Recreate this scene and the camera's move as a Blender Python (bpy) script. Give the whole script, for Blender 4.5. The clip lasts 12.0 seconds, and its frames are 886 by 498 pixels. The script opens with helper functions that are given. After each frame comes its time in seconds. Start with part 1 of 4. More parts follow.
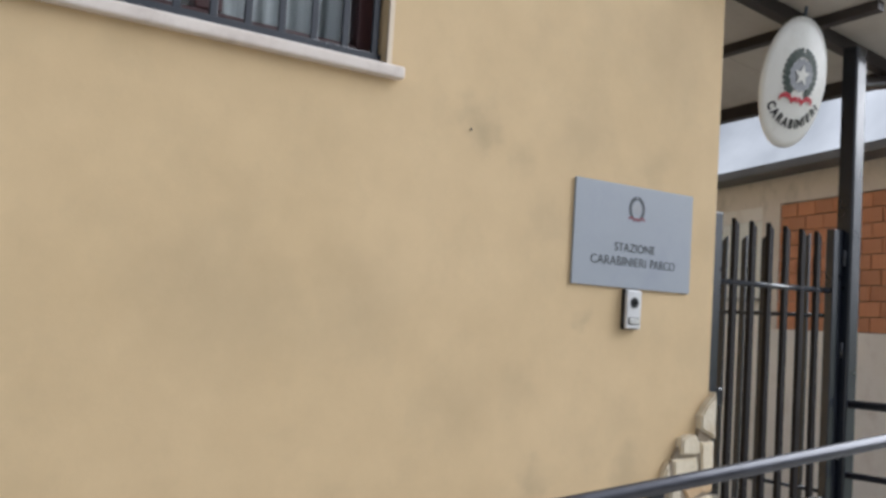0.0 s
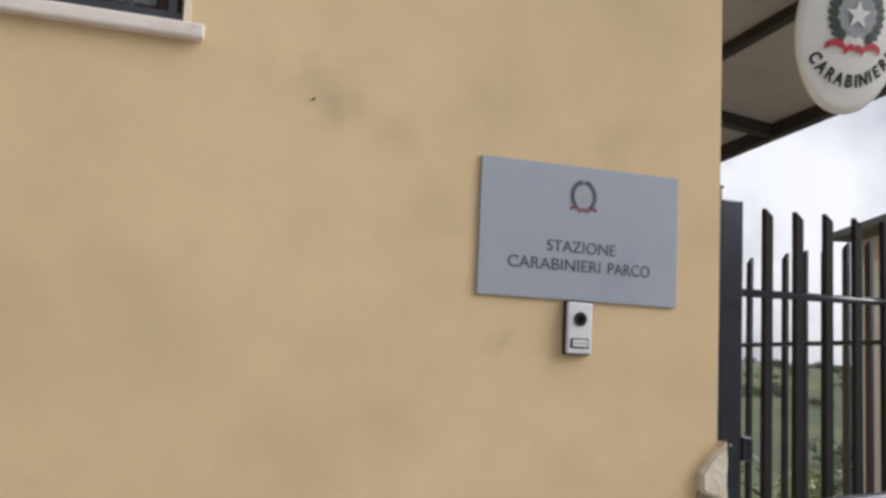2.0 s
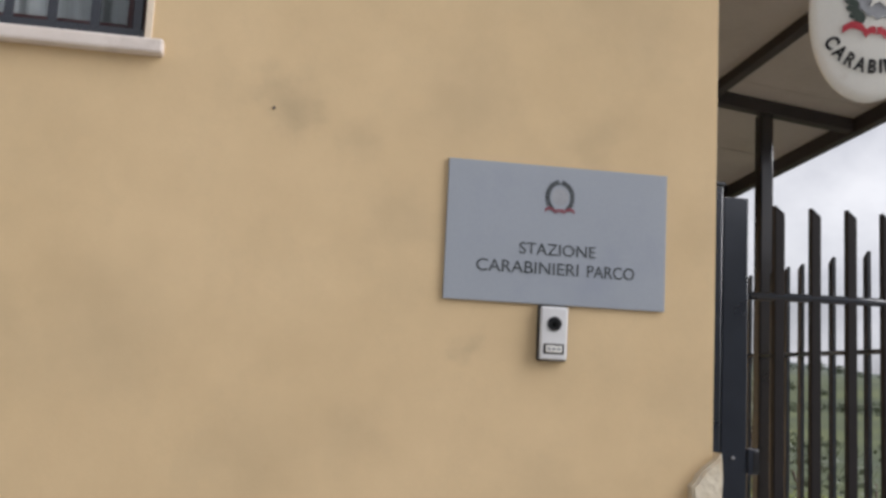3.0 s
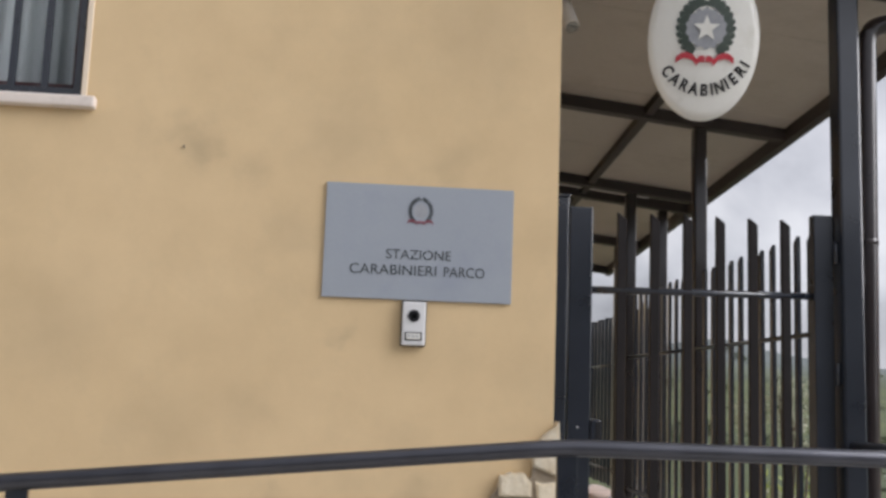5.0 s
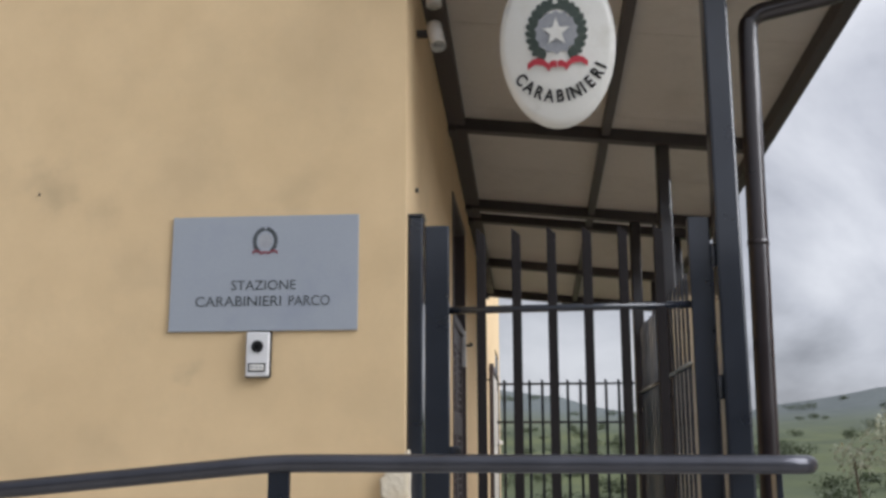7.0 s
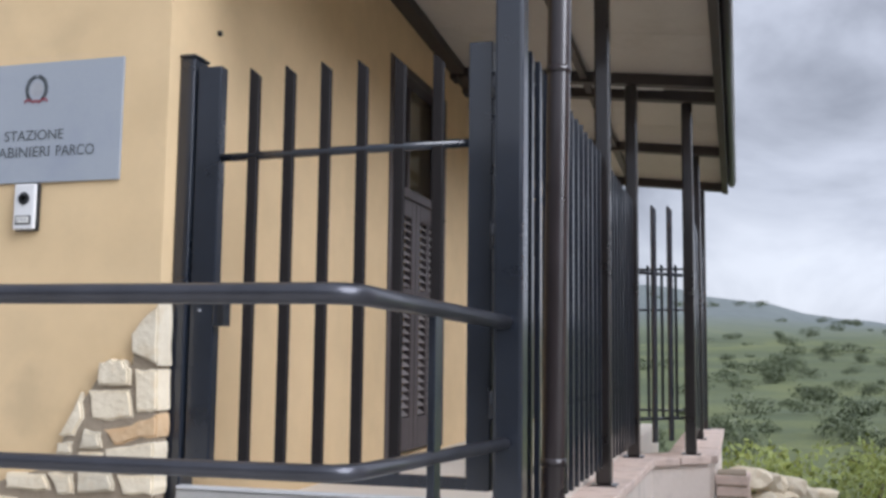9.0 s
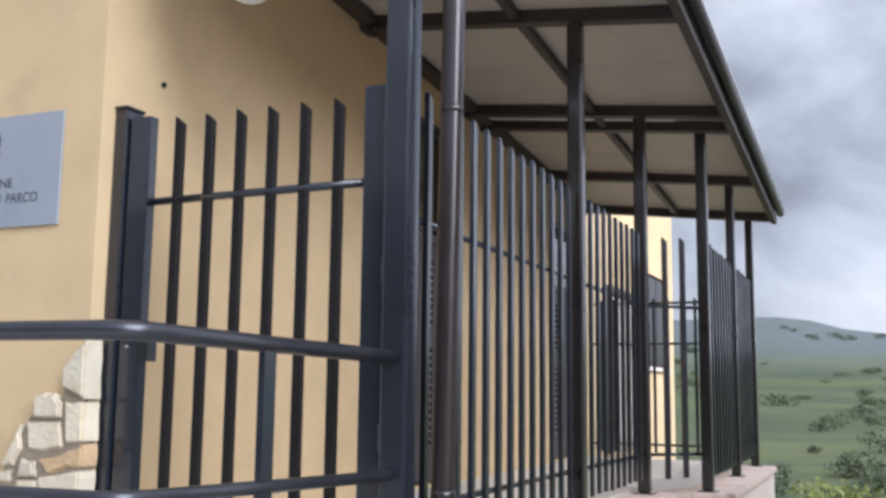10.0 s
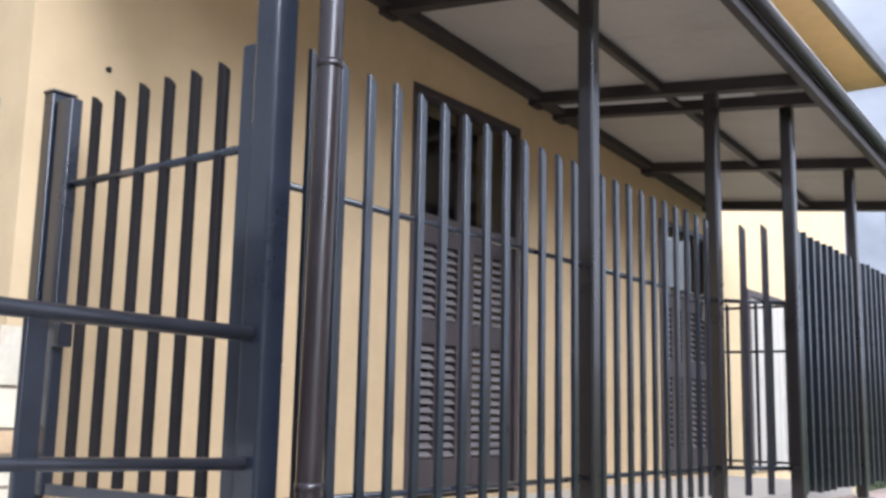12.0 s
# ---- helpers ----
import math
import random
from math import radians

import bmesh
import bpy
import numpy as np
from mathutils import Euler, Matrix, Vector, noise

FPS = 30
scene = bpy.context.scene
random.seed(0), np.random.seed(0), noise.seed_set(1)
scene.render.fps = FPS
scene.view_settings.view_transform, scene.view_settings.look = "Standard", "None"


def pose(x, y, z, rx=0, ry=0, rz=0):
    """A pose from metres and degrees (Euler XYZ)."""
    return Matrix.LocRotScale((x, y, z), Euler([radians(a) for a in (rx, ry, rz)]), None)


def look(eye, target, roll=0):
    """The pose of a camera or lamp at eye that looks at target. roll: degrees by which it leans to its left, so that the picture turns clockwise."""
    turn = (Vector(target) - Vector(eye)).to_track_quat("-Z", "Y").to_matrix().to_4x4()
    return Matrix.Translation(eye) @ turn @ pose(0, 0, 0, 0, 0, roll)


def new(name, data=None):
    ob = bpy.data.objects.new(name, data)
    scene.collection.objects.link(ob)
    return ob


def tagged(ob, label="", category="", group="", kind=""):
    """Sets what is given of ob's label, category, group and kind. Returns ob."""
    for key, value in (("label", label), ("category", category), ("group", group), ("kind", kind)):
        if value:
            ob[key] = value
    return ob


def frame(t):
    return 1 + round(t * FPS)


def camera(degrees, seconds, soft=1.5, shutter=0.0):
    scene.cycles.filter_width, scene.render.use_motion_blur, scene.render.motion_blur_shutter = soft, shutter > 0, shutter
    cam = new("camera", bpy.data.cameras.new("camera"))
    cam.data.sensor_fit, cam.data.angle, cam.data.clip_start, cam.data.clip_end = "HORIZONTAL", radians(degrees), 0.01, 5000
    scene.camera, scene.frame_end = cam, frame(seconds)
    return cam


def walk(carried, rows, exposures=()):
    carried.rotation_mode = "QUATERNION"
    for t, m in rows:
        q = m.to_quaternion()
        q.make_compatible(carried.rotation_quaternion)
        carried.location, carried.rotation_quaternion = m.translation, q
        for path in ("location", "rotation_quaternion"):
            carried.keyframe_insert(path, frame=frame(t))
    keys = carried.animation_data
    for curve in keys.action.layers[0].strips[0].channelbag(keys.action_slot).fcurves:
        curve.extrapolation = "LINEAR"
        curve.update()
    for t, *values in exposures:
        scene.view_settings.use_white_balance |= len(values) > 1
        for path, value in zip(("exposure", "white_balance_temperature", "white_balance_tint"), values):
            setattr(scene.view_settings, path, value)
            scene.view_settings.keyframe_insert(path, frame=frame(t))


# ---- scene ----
cam = camera(47.0, 12.0, soft=3.1)
PATH = [
    (0, (-0.015, 0.092, 1.682), (1.146, 1.715, 1.819), 3.5),
    (0.5, (0.349, 0.117, 1.656), (1.43, 1.79, 1.834), 3.3),
    (1, (0.848, 0.134, 1.644), (1.796, 1.881, 1.863), 3.2),
    (1.5, (1.323, 0.119, 1.646), (2.128, 1.935, 1.874), 2.9),
    (2, (1.714, 0.22, 1.602), (2.377, 2.092, 1.847), 2.6),
    (2.5, (2.06, 0.174, 1.625), (2.561, 2.094, 1.871), 2.7),
    (4.5, (2.906, -0.394, 1.49), (2.996, 1.582, 1.783), 2.9),
    (5, (3.082, -0.693, 1.513), (3.225, 1.282, 1.793), 2.1),
    (5.5, (3.359, -0.875, 1.438), (3.466, 1.095, 1.769), 1.6),
    (6, (3.592, -0.858, 1.451), (3.621, 1.1, 1.859), 0.2),
    (6.5, (3.881, -0.716, 1.441), (3.822, 1.231, 1.894), -0.6),
    (7, (4.292, -0.564, 1.398), (4.125, 1.389, 1.795), -0.1),
    (9, (5.759, 0.111, 1.241), (5.204, 2.021, 1.455), 0.7),
    (9.5, (6.158, 0.155, 1.221), (5.491, 2.026, 1.458), 0.5),
    (10, (6.517, 0.282, 1.244), (5.737, 2.102, 1.523), 0.7),
    (10.5, (6.723, 0.485, 1.274), (5.856, 2.26, 1.589), 0.8),
    (11, (6.983, 0.677, 1.197), (6.011, 2.388, 1.556), 0.4),
    (11.5, (7.156, 0.888, 1.174), (6.092, 2.544, 1.524), 0.9),
    (12, (7.299, 1.165, 1.135), (6.139, 2.763, 1.454), 1.2),
]
EXPOSURES = [(0.0, 0.50, 6150, 10), (2.5, 0.40, 6500, 13), (5.5, 0.48, 6450, 13), (7.0, 0.44, 6300, 12), (9.0, 0.80, 6000, 13), (10.5, 0.91, 5850, 13), (12.0, 1.16, 5700, 13)]
walk(cam, [(t, look(eye, target, roll)) for t, eye, target, roll in PATH], EXPOSURES)

# ---- world, sun ----
world = bpy.data.worlds.new("sky")
scene.world = world
world.use_nodes = True
wn, wl = world.node_tree.nodes, world.node_tree.links
wn.clear()
SUN_EL, SUN_AZ = 33.0, 106.0
sky = wn.new("ShaderNodeTexSky")
sky.sky_type, sky.sun_disc = "NISHITA", False
sky.sun_elevation, sky.sun_rotation = radians(SUN_EL), radians(SUN_AZ)
dim = wn.new("ShaderNodeMixRGB"); dim.blend_type = "MULTIPLY"; dim.inputs[0].default_value = 1.0
dim.inputs[2].default_value = (0.10, 0.10, 0.10, 1)
wl.new(sky.outputs[0], dim.inputs[1])
tc = wn.new("ShaderNodeTexCoord")
mp = wn.new("ShaderNodeMapping"); mp.inputs["Scale"].default_value = (1.0, 1.0, 1.5); mp.inputs["Location"].default_value = (0.7, 0.35, 0.2)
wl.new(tc.outputs["Generated"], mp.inputs[0])
cn = wn.new("ShaderNodeTexNoise"); cn.inputs["Scale"].default_value = 3.4; cn.inputs["Detail"].default_value = 7.0
cn.inputs["Roughness"].default_value = 0.52; cn.inputs["Distortion"].default_value = 0.35
wl.new(mp.outputs[0], cn.inputs["Vector"])
cr = wn.new("ShaderNodeValToRGB")
cr.color_ramp.elements[0].position, cr.color_ramp.elements[0].color = 0.37, (0.34, 0.352, 0.385, 1)
cr.color_ramp.elements[1].position, cr.color_ramp.elements[1].color = 0.65, (0.85, 0.867, 0.90, 1)
e = cr.color_ramp.elements.new(0.5); e.color = (0.595, 0.613, 0.66, 1)
wl.new(cn.outputs[0], cr.inputs[0])
dt = wn.new("ShaderNodeVectorMath"); dt.operation = "DOT_PRODUCT"     # the cloud cover glows towards the veiled sun
dt.inputs[1].default_value = (math.sin(radians(SUN_AZ)), math.cos(radians(SUN_AZ)), 0.25)
wl.new(tc.outputs["Generated"], dt.inputs[0])
gl = wn.new("ShaderNodeMapRange"); gl.interpolation_type = "SMOOTHSTEP"
for k, val in ((1, -1.0), (2, 1.0), (3, 0.62), (4, 1.55)):
    gl.inputs[k].default_value = val
wl.new(dt.outputs["Value"], gl.inputs[0])
gm = wn.new("ShaderNodeVectorMath"); gm.operation = "SCALE"
wl.new(cr.outputs[0], gm.inputs[0]); wl.new(gl.outputs[0], gm.inputs["Scale"])
mx = wn.new("ShaderNodeMixRGB"); mx.inputs[0].default_value = 0.9
wl.new(dim.outputs[0], mx.inputs[1]); wl.new(gm.outputs[0], mx.inputs[2])
bg = wn.new("ShaderNodeBackground"); bg.inputs[1].default_value = 0.65
wo = wn.new("ShaderNodeOutputWorld")
wl.new(mx.outputs[0], bg.inputs[0]); wl.new(bg.outputs[0], wo.inputs[0])
sun = new("sun", bpy.data.lights.new("sun", "SUN"))
sun.data.energy, sun.data.angle, sun.data.color = 3.0, radians(55), (0.98, 0.98, 1.0)
a, b = radians(SUN_AZ), radians(SUN_EL)
sun.matrix_world = look((0, 0, 30), Vector((0, 0, 30)) - Vector((math.sin(a) * math.cos(b), math.cos(a) * math.cos(b), math.sin(b))))


# ---- materials ----
def mat(name, rough=0.6, metal=0.0):
    m = bpy.data.materials.new(name)
    m.use_nodes = True
    p = m.node_tree.nodes["Principled BSDF"]
    p.inputs["Roughness"].default_value, p.inputs["Metallic"].default_value = rough, metal
    return m, m.node_tree.nodes, m.node_tree.links, p


def noise_node(n, l, vec, scale, detail=4.0, rough=0.55):
    t = n.new("ShaderNodeTexNoise")
    t.inputs["Scale"].default_value, t.inputs["Detail"].default_value, t.inputs["Roughness"].default_value = scale, detail, rough
    l.new(vec, t.inputs["Vector"])
    return t.outputs[0]


def ramp(n, l, src, stops):
    r = n.new("ShaderNodeValToRGB")
    el = r.color_ramp.elements
    el[0].position, el[0].color = stops[0][0], (*stops[0][1], 1)
    el[1].position, el[1].color = stops[-1][0], (*stops[-1][1], 1)
    for pos, col in stops[1:-1]:
        el.new(pos).color = (*col, 1)
    l.new(src, r.inputs[0])
    return r.outputs[0]


def mixc(n, l, fac, a, b, mode="MIX"):
    m = n.new("ShaderNodeMixRGB")
    m.blend_type = mode
    for k, v in enumerate((fac, a, b)):
        if hasattr(v, "is_output"):
            l.new(v, m.inputs[k])
        elif k == 0:
            m.inputs[0].default_value = v
        else:
            m.inputs[k].default_value = (*v, 1)
    return m.outputs[0]


def bump(n, l, p, height, strength, dist):
    b = n.new("ShaderNodeBump")
    b.inputs["Strength"].default_value, b.inputs["Distance"].default_value = strength, dist
    l.new(height, b.inputs["Height"])
    l.new(b.outputs[0], p.inputs["Normal"])


def two_scale(name, c1, c2, big=1.5, fine=40.0, rough=0.6, metal=0.0, relief=0.15, dist=0.004, coords="Object", per_piece=0.0, dirt=None):
    """A surface whose colour drifts between c1 and c2, with fine grain and relief."""
    m, n, l, p = mat(name, rough, metal)
    t = n.new("ShaderNodeTexCoord").outputs[coords]
    f1, f2 = noise_node(n, l, t, big, 5), noise_node(n, l, t, fine, 3)
    col = mixc(n, l, 0.30, ramp(n, l, f1, [(0.3, c1), (0.7, c2)]), ramp(n, l, f2, [(0.3, c1), (0.7, c2)]))
    if dirt:
        f3 = noise_node(n, l, t, big * 2.7, 6, 0.65)
        col = mixc(n, l, ramp(n, l, f3, [(0.52, (0, 0, 0)), (0.72, (0.6, 0.6, 0.6))]), col, dirt)
    if per_piece:
        oi = n.new("ShaderNodeObjectInfo")
        lo, hi = 1 - per_piece, 1 + per_piece
        col = mixc(n, l, 1.0, col, ramp(n, l, oi.outputs["Random"], [(0.0, (lo, lo, lo)), (1.0, (hi, hi * 0.98, hi * 0.95))]), "MULTIPLY")
    l.new(col, p.inputs["Base Color"])
    if relief:
        bump(n, l, p, f2, relief, dist)
    return m


def plaster_material():
    """Ochre render, brushed on unevenly, with grey smudges and damp clouds of their own shape."""
    m, n, l, p = mat("ochre_plaster", 0.85)
    t = n.new("ShaderNodeTexCoord").outputs["Object"]
    f1, f2, f3 = noise_node(n, l, t, 0.8, 5), noise_node(n, l, t, 5.0, 6, 0.6), noise_node(n, l, t, 90.0, 3)
    col = ramp(n, l, f1, [(0.3, (0.63, 0.465, 0.26)), (0.7, (0.71, 0.53, 0.31))])
    col = mixc(n, l, 0.35, col, ramp(n, l, f2, [(0.3, (0.56, 0.415, 0.24)), (0.7, (0.73, 0.55, 0.325))]))
    smudges = [(2.40, 2.43, 0.13, 0.55), (2.34, 2.50, 0.10, 0.4), (2.62, 2.36, 0.10, 0.3), (2.78, 2.10, 0.16, 0.3), (2.95, 2.52, 0.22, 0.3),
               (3.40, 2.40, 0.12, 0.25), (2.97, 1.70, 0.07, 0.4), (2.35, 1.35, 0.22, 0.22), (2.62, 1.42, 0.15, 0.2), (3.25, 1.30, 0.16, 0.2),
               (1.35, 1.70, 0.35, 0.3), (0.35, 2.25, 0.2, 0.35), (3.45, 2.95, 0.3, 0.22), (1.9, 1.75, 0.3, 0.25), (3.30, 1.08, 0.14, 0.45), (2.75, 1.05, 0.12, 0.45)]
    warp = n.new("ShaderNodeVectorMath"); warp.operation = "MULTIPLY_ADD"
    nz = n.new("ShaderNodeTexNoise"); nz.inputs["Scale"].default_value = 9.0; nz.inputs["Detail"].default_value = 5.0
    l.new(t, nz.inputs["Vector"])
    l.new(nz.outputs["Color"], warp.inputs[0]); warp.inputs[1].default_value = (0.22, 0.22, 0.22); l.new(t, warp.inputs[2])
    mask = None
    for x, z, r, s in smudges:
        d = n.new("ShaderNodeVectorMath"); d.operation = "DISTANCE"
        l.new(warp.outputs[0], d.inputs[0]); d.inputs[1].default_value = (x + 0.11, 3.25 + 0.11, z + 0.11)
        g = n.new("ShaderNodeMapRange"); g.interpolation_type = "SMOOTHSTEP"
        g.inputs[1].default_value, g.inputs[2].default_value, g.inputs[3].default_value, g.inputs[4].default_value = 0.0, r * 1.15, s, 0.0
        l.new(d.outputs["Value"], g.inputs[0])
        if mask is None:
            mask = g.outputs[0]
        else:
            k = n.new("ShaderNodeMath"); k.operation = "MAXIMUM"
            l.new(mask, k.inputs[0]); l.new(g.outputs[0], k.inputs[1]); mask = k.outputs[0]
    col = mixc(n, l, mask, col, (0.40, 0.31, 0.19))
    f4 = noise_node(n, l, t, 2.2, 7, 0.7)
    col = mixc(n, l, ramp(n, l, f4, [(0.5, (0, 0, 0)), (0.75, (0.4, 0.4, 0.4))]), col, (0.52, 0.40, 0.24))
    l.new(col, p.inputs["Base Color"])
    bump(n, l, p, mixc(n, l, 0.5, f2, f3), 0.12, 0.006)
    return m


def metal_paint(name, c, rough=0.38, spec=0.5, coat=0.0, metal=0.0):
    m, n, l, p = mat(name, rough, metal)
    p.inputs["Specular IOR Level"].default_value = spec
    p.inputs["Coat Weight"].default_value, p.inputs["Coat Roughness"].default_value = coat, 0.10
    t = n.new("ShaderNodeTexCoord").outputs["Object"]
    f1, f2 = noise_node(n, l, t, 6.0, 5), noise_node(n, l, t, 120.0, 3)
    col = ramp(n, l, f1, [(0.3, tuple(v * 0.82 for v in c)), (0.7, tuple(v * 1.2 for v in c))])
    l.new(col, p.inputs["Base Color"])
    r = n.new("ShaderNodeMapRange"); r.inputs[3].default_value, r.inputs[4].default_value = rough - 0.08, rough + 0.14
    l.new(f1, r.inputs[0]); l.new(r.outputs[0], p.inputs["Roughness"])
    bump(n, l, p, f2, 0.05, 0.001)
    return m


M_PLASTER = plaster_material()
M_SLATE = metal_paint("slate_paint", (0.0120, 0.0158, 0.0245), 0.27, 0.5, 0.7)
M_IRON = metal_paint("dark_iron_paint", (0.017, 0.0140, 0.0145), 0.27, 0.5, 0.7)
M_GATEBAR = metal_paint("gate_bar_paint", (0.016, 0.0135, 0.0135), 0.5, 0.18)
M_BROWN = metal_paint("brown_paint", (0.020, 0.0135, 0.0145), 0.28, 0.5, 0.5)
M_BEAM = metal_paint("beam_paint", (0.040, 0.033, 0.032), 0.5)
M_TUBE = metal_paint("rail_paint", (0.058, 0.060, 0.072), 0.36, 0.4, 0.4, 0.6)
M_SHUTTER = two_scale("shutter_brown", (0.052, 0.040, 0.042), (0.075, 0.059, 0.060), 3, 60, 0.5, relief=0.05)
# paler copy of the shutter brown: sky reflected on the slats, put into colour
M_SLAT_SKYLIT = two_scale("shutter_slat_skylit", (0.25, 0.225, 0.22), (0.32, 0.295, 0.29), 3, 60, 0.32, relief=0.03)
M_SOFFIT = two_scale("soffit_panel", (0.43, 0.40, 0.355), (0.51, 0.48, 0.43), 0.9, 30, 0.55, relief=0.03, dirt=(0.37, 0.34, 0.295))
M_GUTTER = two_scale("gutter_sheet", (0.028, 0.025, 0.026), (0.045, 0.041, 0.042), 3, 50, 0.35, relief=0.03)
M_ZINC = two_scale("zinc_edge", (0.5, 0.5, 0.5), (0.62, 0.62, 0.62), 3, 50, 0.4, relief=0.03)
M_SILL = two_scale("sill_stone", (0.66, 0.58, 0.52), (0.76, 0.69, 0.63), 3, 60, 0.6, relief=0.06, dirt=(0.5, 0.43, 0.38))
M_REVEAL = two_scale("reveal_plaster", (0.70, 0.58, 0.44), (0.78, 0.68, 0.54), 3, 60, 0.8, relief=0.08)
M_PLAQUE = two_scale("plaque_grey", (0.295, 0.325, 0.365), (0.34, 0.37, 0.41), 1.2, 90, 0.45, 0.0, relief=0.01, dirt=(0.27, 0.30, 0.36))
M_INK = two_scale("dark_ink", (0.045, 0.055, 0.06), (0.08, 0.092, 0.10), 20, 200, 0.6, relief=0)
M_INKRED = two_scale("ink_wine", (0.20, 0.05, 0.07), (0.26, 0.08, 0.10), 20, 200, 0.6, relief=0)
M_RED = two_scale("ribbon_red", (0.45, 0.03, 0.05), (0.55, 0.06, 0.08), 20, 200, 0.5, relief=0)
M_LEAFINK = two_scale("wreath_green", (0.035, 0.055, 0.045), (0.07, 0.085, 0.07), 30, 200, 0.5, relief=0)
M_GEAR = two_scale("gear_grey", (0.26, 0.27, 0.29), (0.36, 0.37, 0.39), 25, 200, 0.5, relief=0)
M_WHITE = two_scale("white_enamel", (0.72, 0.71, 0.66), (0.80, 0.79, 0.74), 3, 90, 0.35, relief=0.01, dirt=(0.62, 0.60, 0.53))
M_CREAM = two_scale("cream_paint", (0.46, 0.42, 0.36), (0.54, 0.50, 0.44), 3, 60, 0.5, relief=0.03)
M_PLASTIC = two_scale("silver_plastic", (0.62, 0.62, 0.62), (0.72, 0.72, 0.72), 8, 150, 0.35, relief=0.01)
M_BLACK = two_scale("black_plastic", (0.012, 0.012, 0.014), (0.02, 0.02, 0.022), 8, 150, 0.3, relief=0)
M_LAMPW = two_scale("lamp_white", (0.60, 0.57, 0.52), (0.70, 0.67, 0.62), 12, 150, 0.45, relief=0.02)
M_STONE = two_scale("cladding_stone", (0.60, 0.525, 0.39), (0.76, 0.69, 0.55), 6, 45, 0.85, relief=0.5, dist=0.01, per_piece=0.16, dirt=(0.58, 0.45, 0.28))
M_STONE_O = two_scale("cladding_stone_orange", (0.56, 0.36, 0.19), (0.68, 0.52, 0.33), 7, 45, 0.85, relief=0.5, dist=0.01)
M_MORTAR = two_scale("mortar", (0.25, 0.20, 0.14), (0.34, 0.28, 0.21), 6, 60, 0.9, relief=0.4, dist=0.008)
M_CONCRETE = two_scale("concrete", (0.36, 0.35, 0.33), (0.47, 0.46, 0.44), 1.2, 30, 0.85, relief=0.35, dist=0.008, dirt=(0.25, 0.24, 0.22))
M_WHITEWASH = two_scale("whitewash", (0.64, 0.56, 0.49), (0.74, 0.66, 0.59), 1.2, 30, 0.85, relief=0.25, dist=0.008, dirt=(0.45, 0.41, 0.36))
M_COPING = two_scale("terracotta_coping", (0.58, 0.44, 0.37), (0.72, 0.62, 0.56), 3, 40, 0.8, relief=0.3, dist=0.006, per_piece=0.1, dirt=(0.33, 0.25, 0.20))
M_BRICK = two_scale("hollow_brick", (0.46, 0.19, 0.10), (0.60, 0.29, 0.16), 5, 50, 0.85, relief=0.3, dist=0.005, per_piece=0.12)
M_FACADE = two_scale("pinkish_render", (0.76, 0.71, 0.66), (0.85, 0.81, 0.77), 1.0, 40, 0.85, relief=0.2, dist=0.006, dirt=(0.62, 0.55, 0.50))
# dark finish of the added unseen wall, kept low for its reflections
M_UNSEEN_WALL = two_scale("unseen_wall_dark", (0.10, 0.10, 0.088), (0.19, 0.18, 0.155), 0.9, 18, 0.9, relief=0.4, dist=0.01, dirt=(0.07, 0.085, 0.05))
M_ROOFEDGE = two_scale("roof_edge", (0.08, 0.08, 0.085), (0.13, 0.13, 0.135), 2, 40, 0.6, relief=0.1)
M_TERR = two_scale("porch_tile", (0.64, 0.59, 0.53), (0.72, 0.67, 0.60), 2, 30, 0.6, relief=0.1)
M_ROOM_SHADE = two_scale("room_shade", (0.02, 0.02, 0.02), (0.035, 0.033, 0.03), 2, 30, 0.8, relief=0)
# pale so that the unseen lane throws light up under the canopy
M_BOUNCE_LANE = two_scale("bounce_lane_concrete", (0.42, 0.40, 0.37), (0.52, 0.50, 0.46), 1.5, 120, 0.9, relief=0.4, dist=0.006, dirt=(0.33, 0.31, 0.28))
M_CURTAIN = two_scale("curtain", (0.55, 0.56, 0.57), (0.68, 0.69, 0.70), 4, 70, 0.9, relief=0.1)
M_WOOD = two_scale("window_wood", (0.055, 0.020, 0.022), (0.085, 0.035, 0.035), 5, 60, 0.45, relief=0.08)


def glass_material():
    m, n, l, p = mat("window_glass", 0.03)
    p.inputs["Base Color"].default_value = (0.8, 0.85, 0.85, 1)
    p.inputs["Transmission Weight"].default_value = 1.0
    p.inputs["IOR"].default_value = 1.45
    return m


M_GLASS = glass_material()


def leaf_material(name, c1, c2, pos=0.5):
    m, n, l, p = mat(name, 0.6)
    g = n.new("ShaderNodeNewGeometry")
    t = n.new("ShaderNodeTexCoord").outputs["Object"]
    col = mixc(n, l, 0.5, ramp(n, l, g.outputs["Random Per Island"], [(0.0, c1), (1.0, c2)]), ramp(n, l, noise_node(n, l, t, 0.3, 4), [(0.35, c1), (0.65, c2)]))
    l.new(col, p.inputs["Base Color"])
    return m


M_LEAF_Y = leaf_material("shrub_yellow_green", (0.10, 0.14, 0.018), (0.25, 0.285, 0.052))
M_LEAF_W = leaf_material("shrub_blossom", (0.17, 0.19, 0.11), (0.45, 0.44, 0.33))
M_LEAF_D = leaf_material("scrub_green", (0.042, 0.060, 0.026), (0.080, 0.098, 0.042))
M_TWIG = two_scale("twig", (0.07, 0.05, 0.035), (0.11, 0.085, 0.06), 8, 60, 0.85)


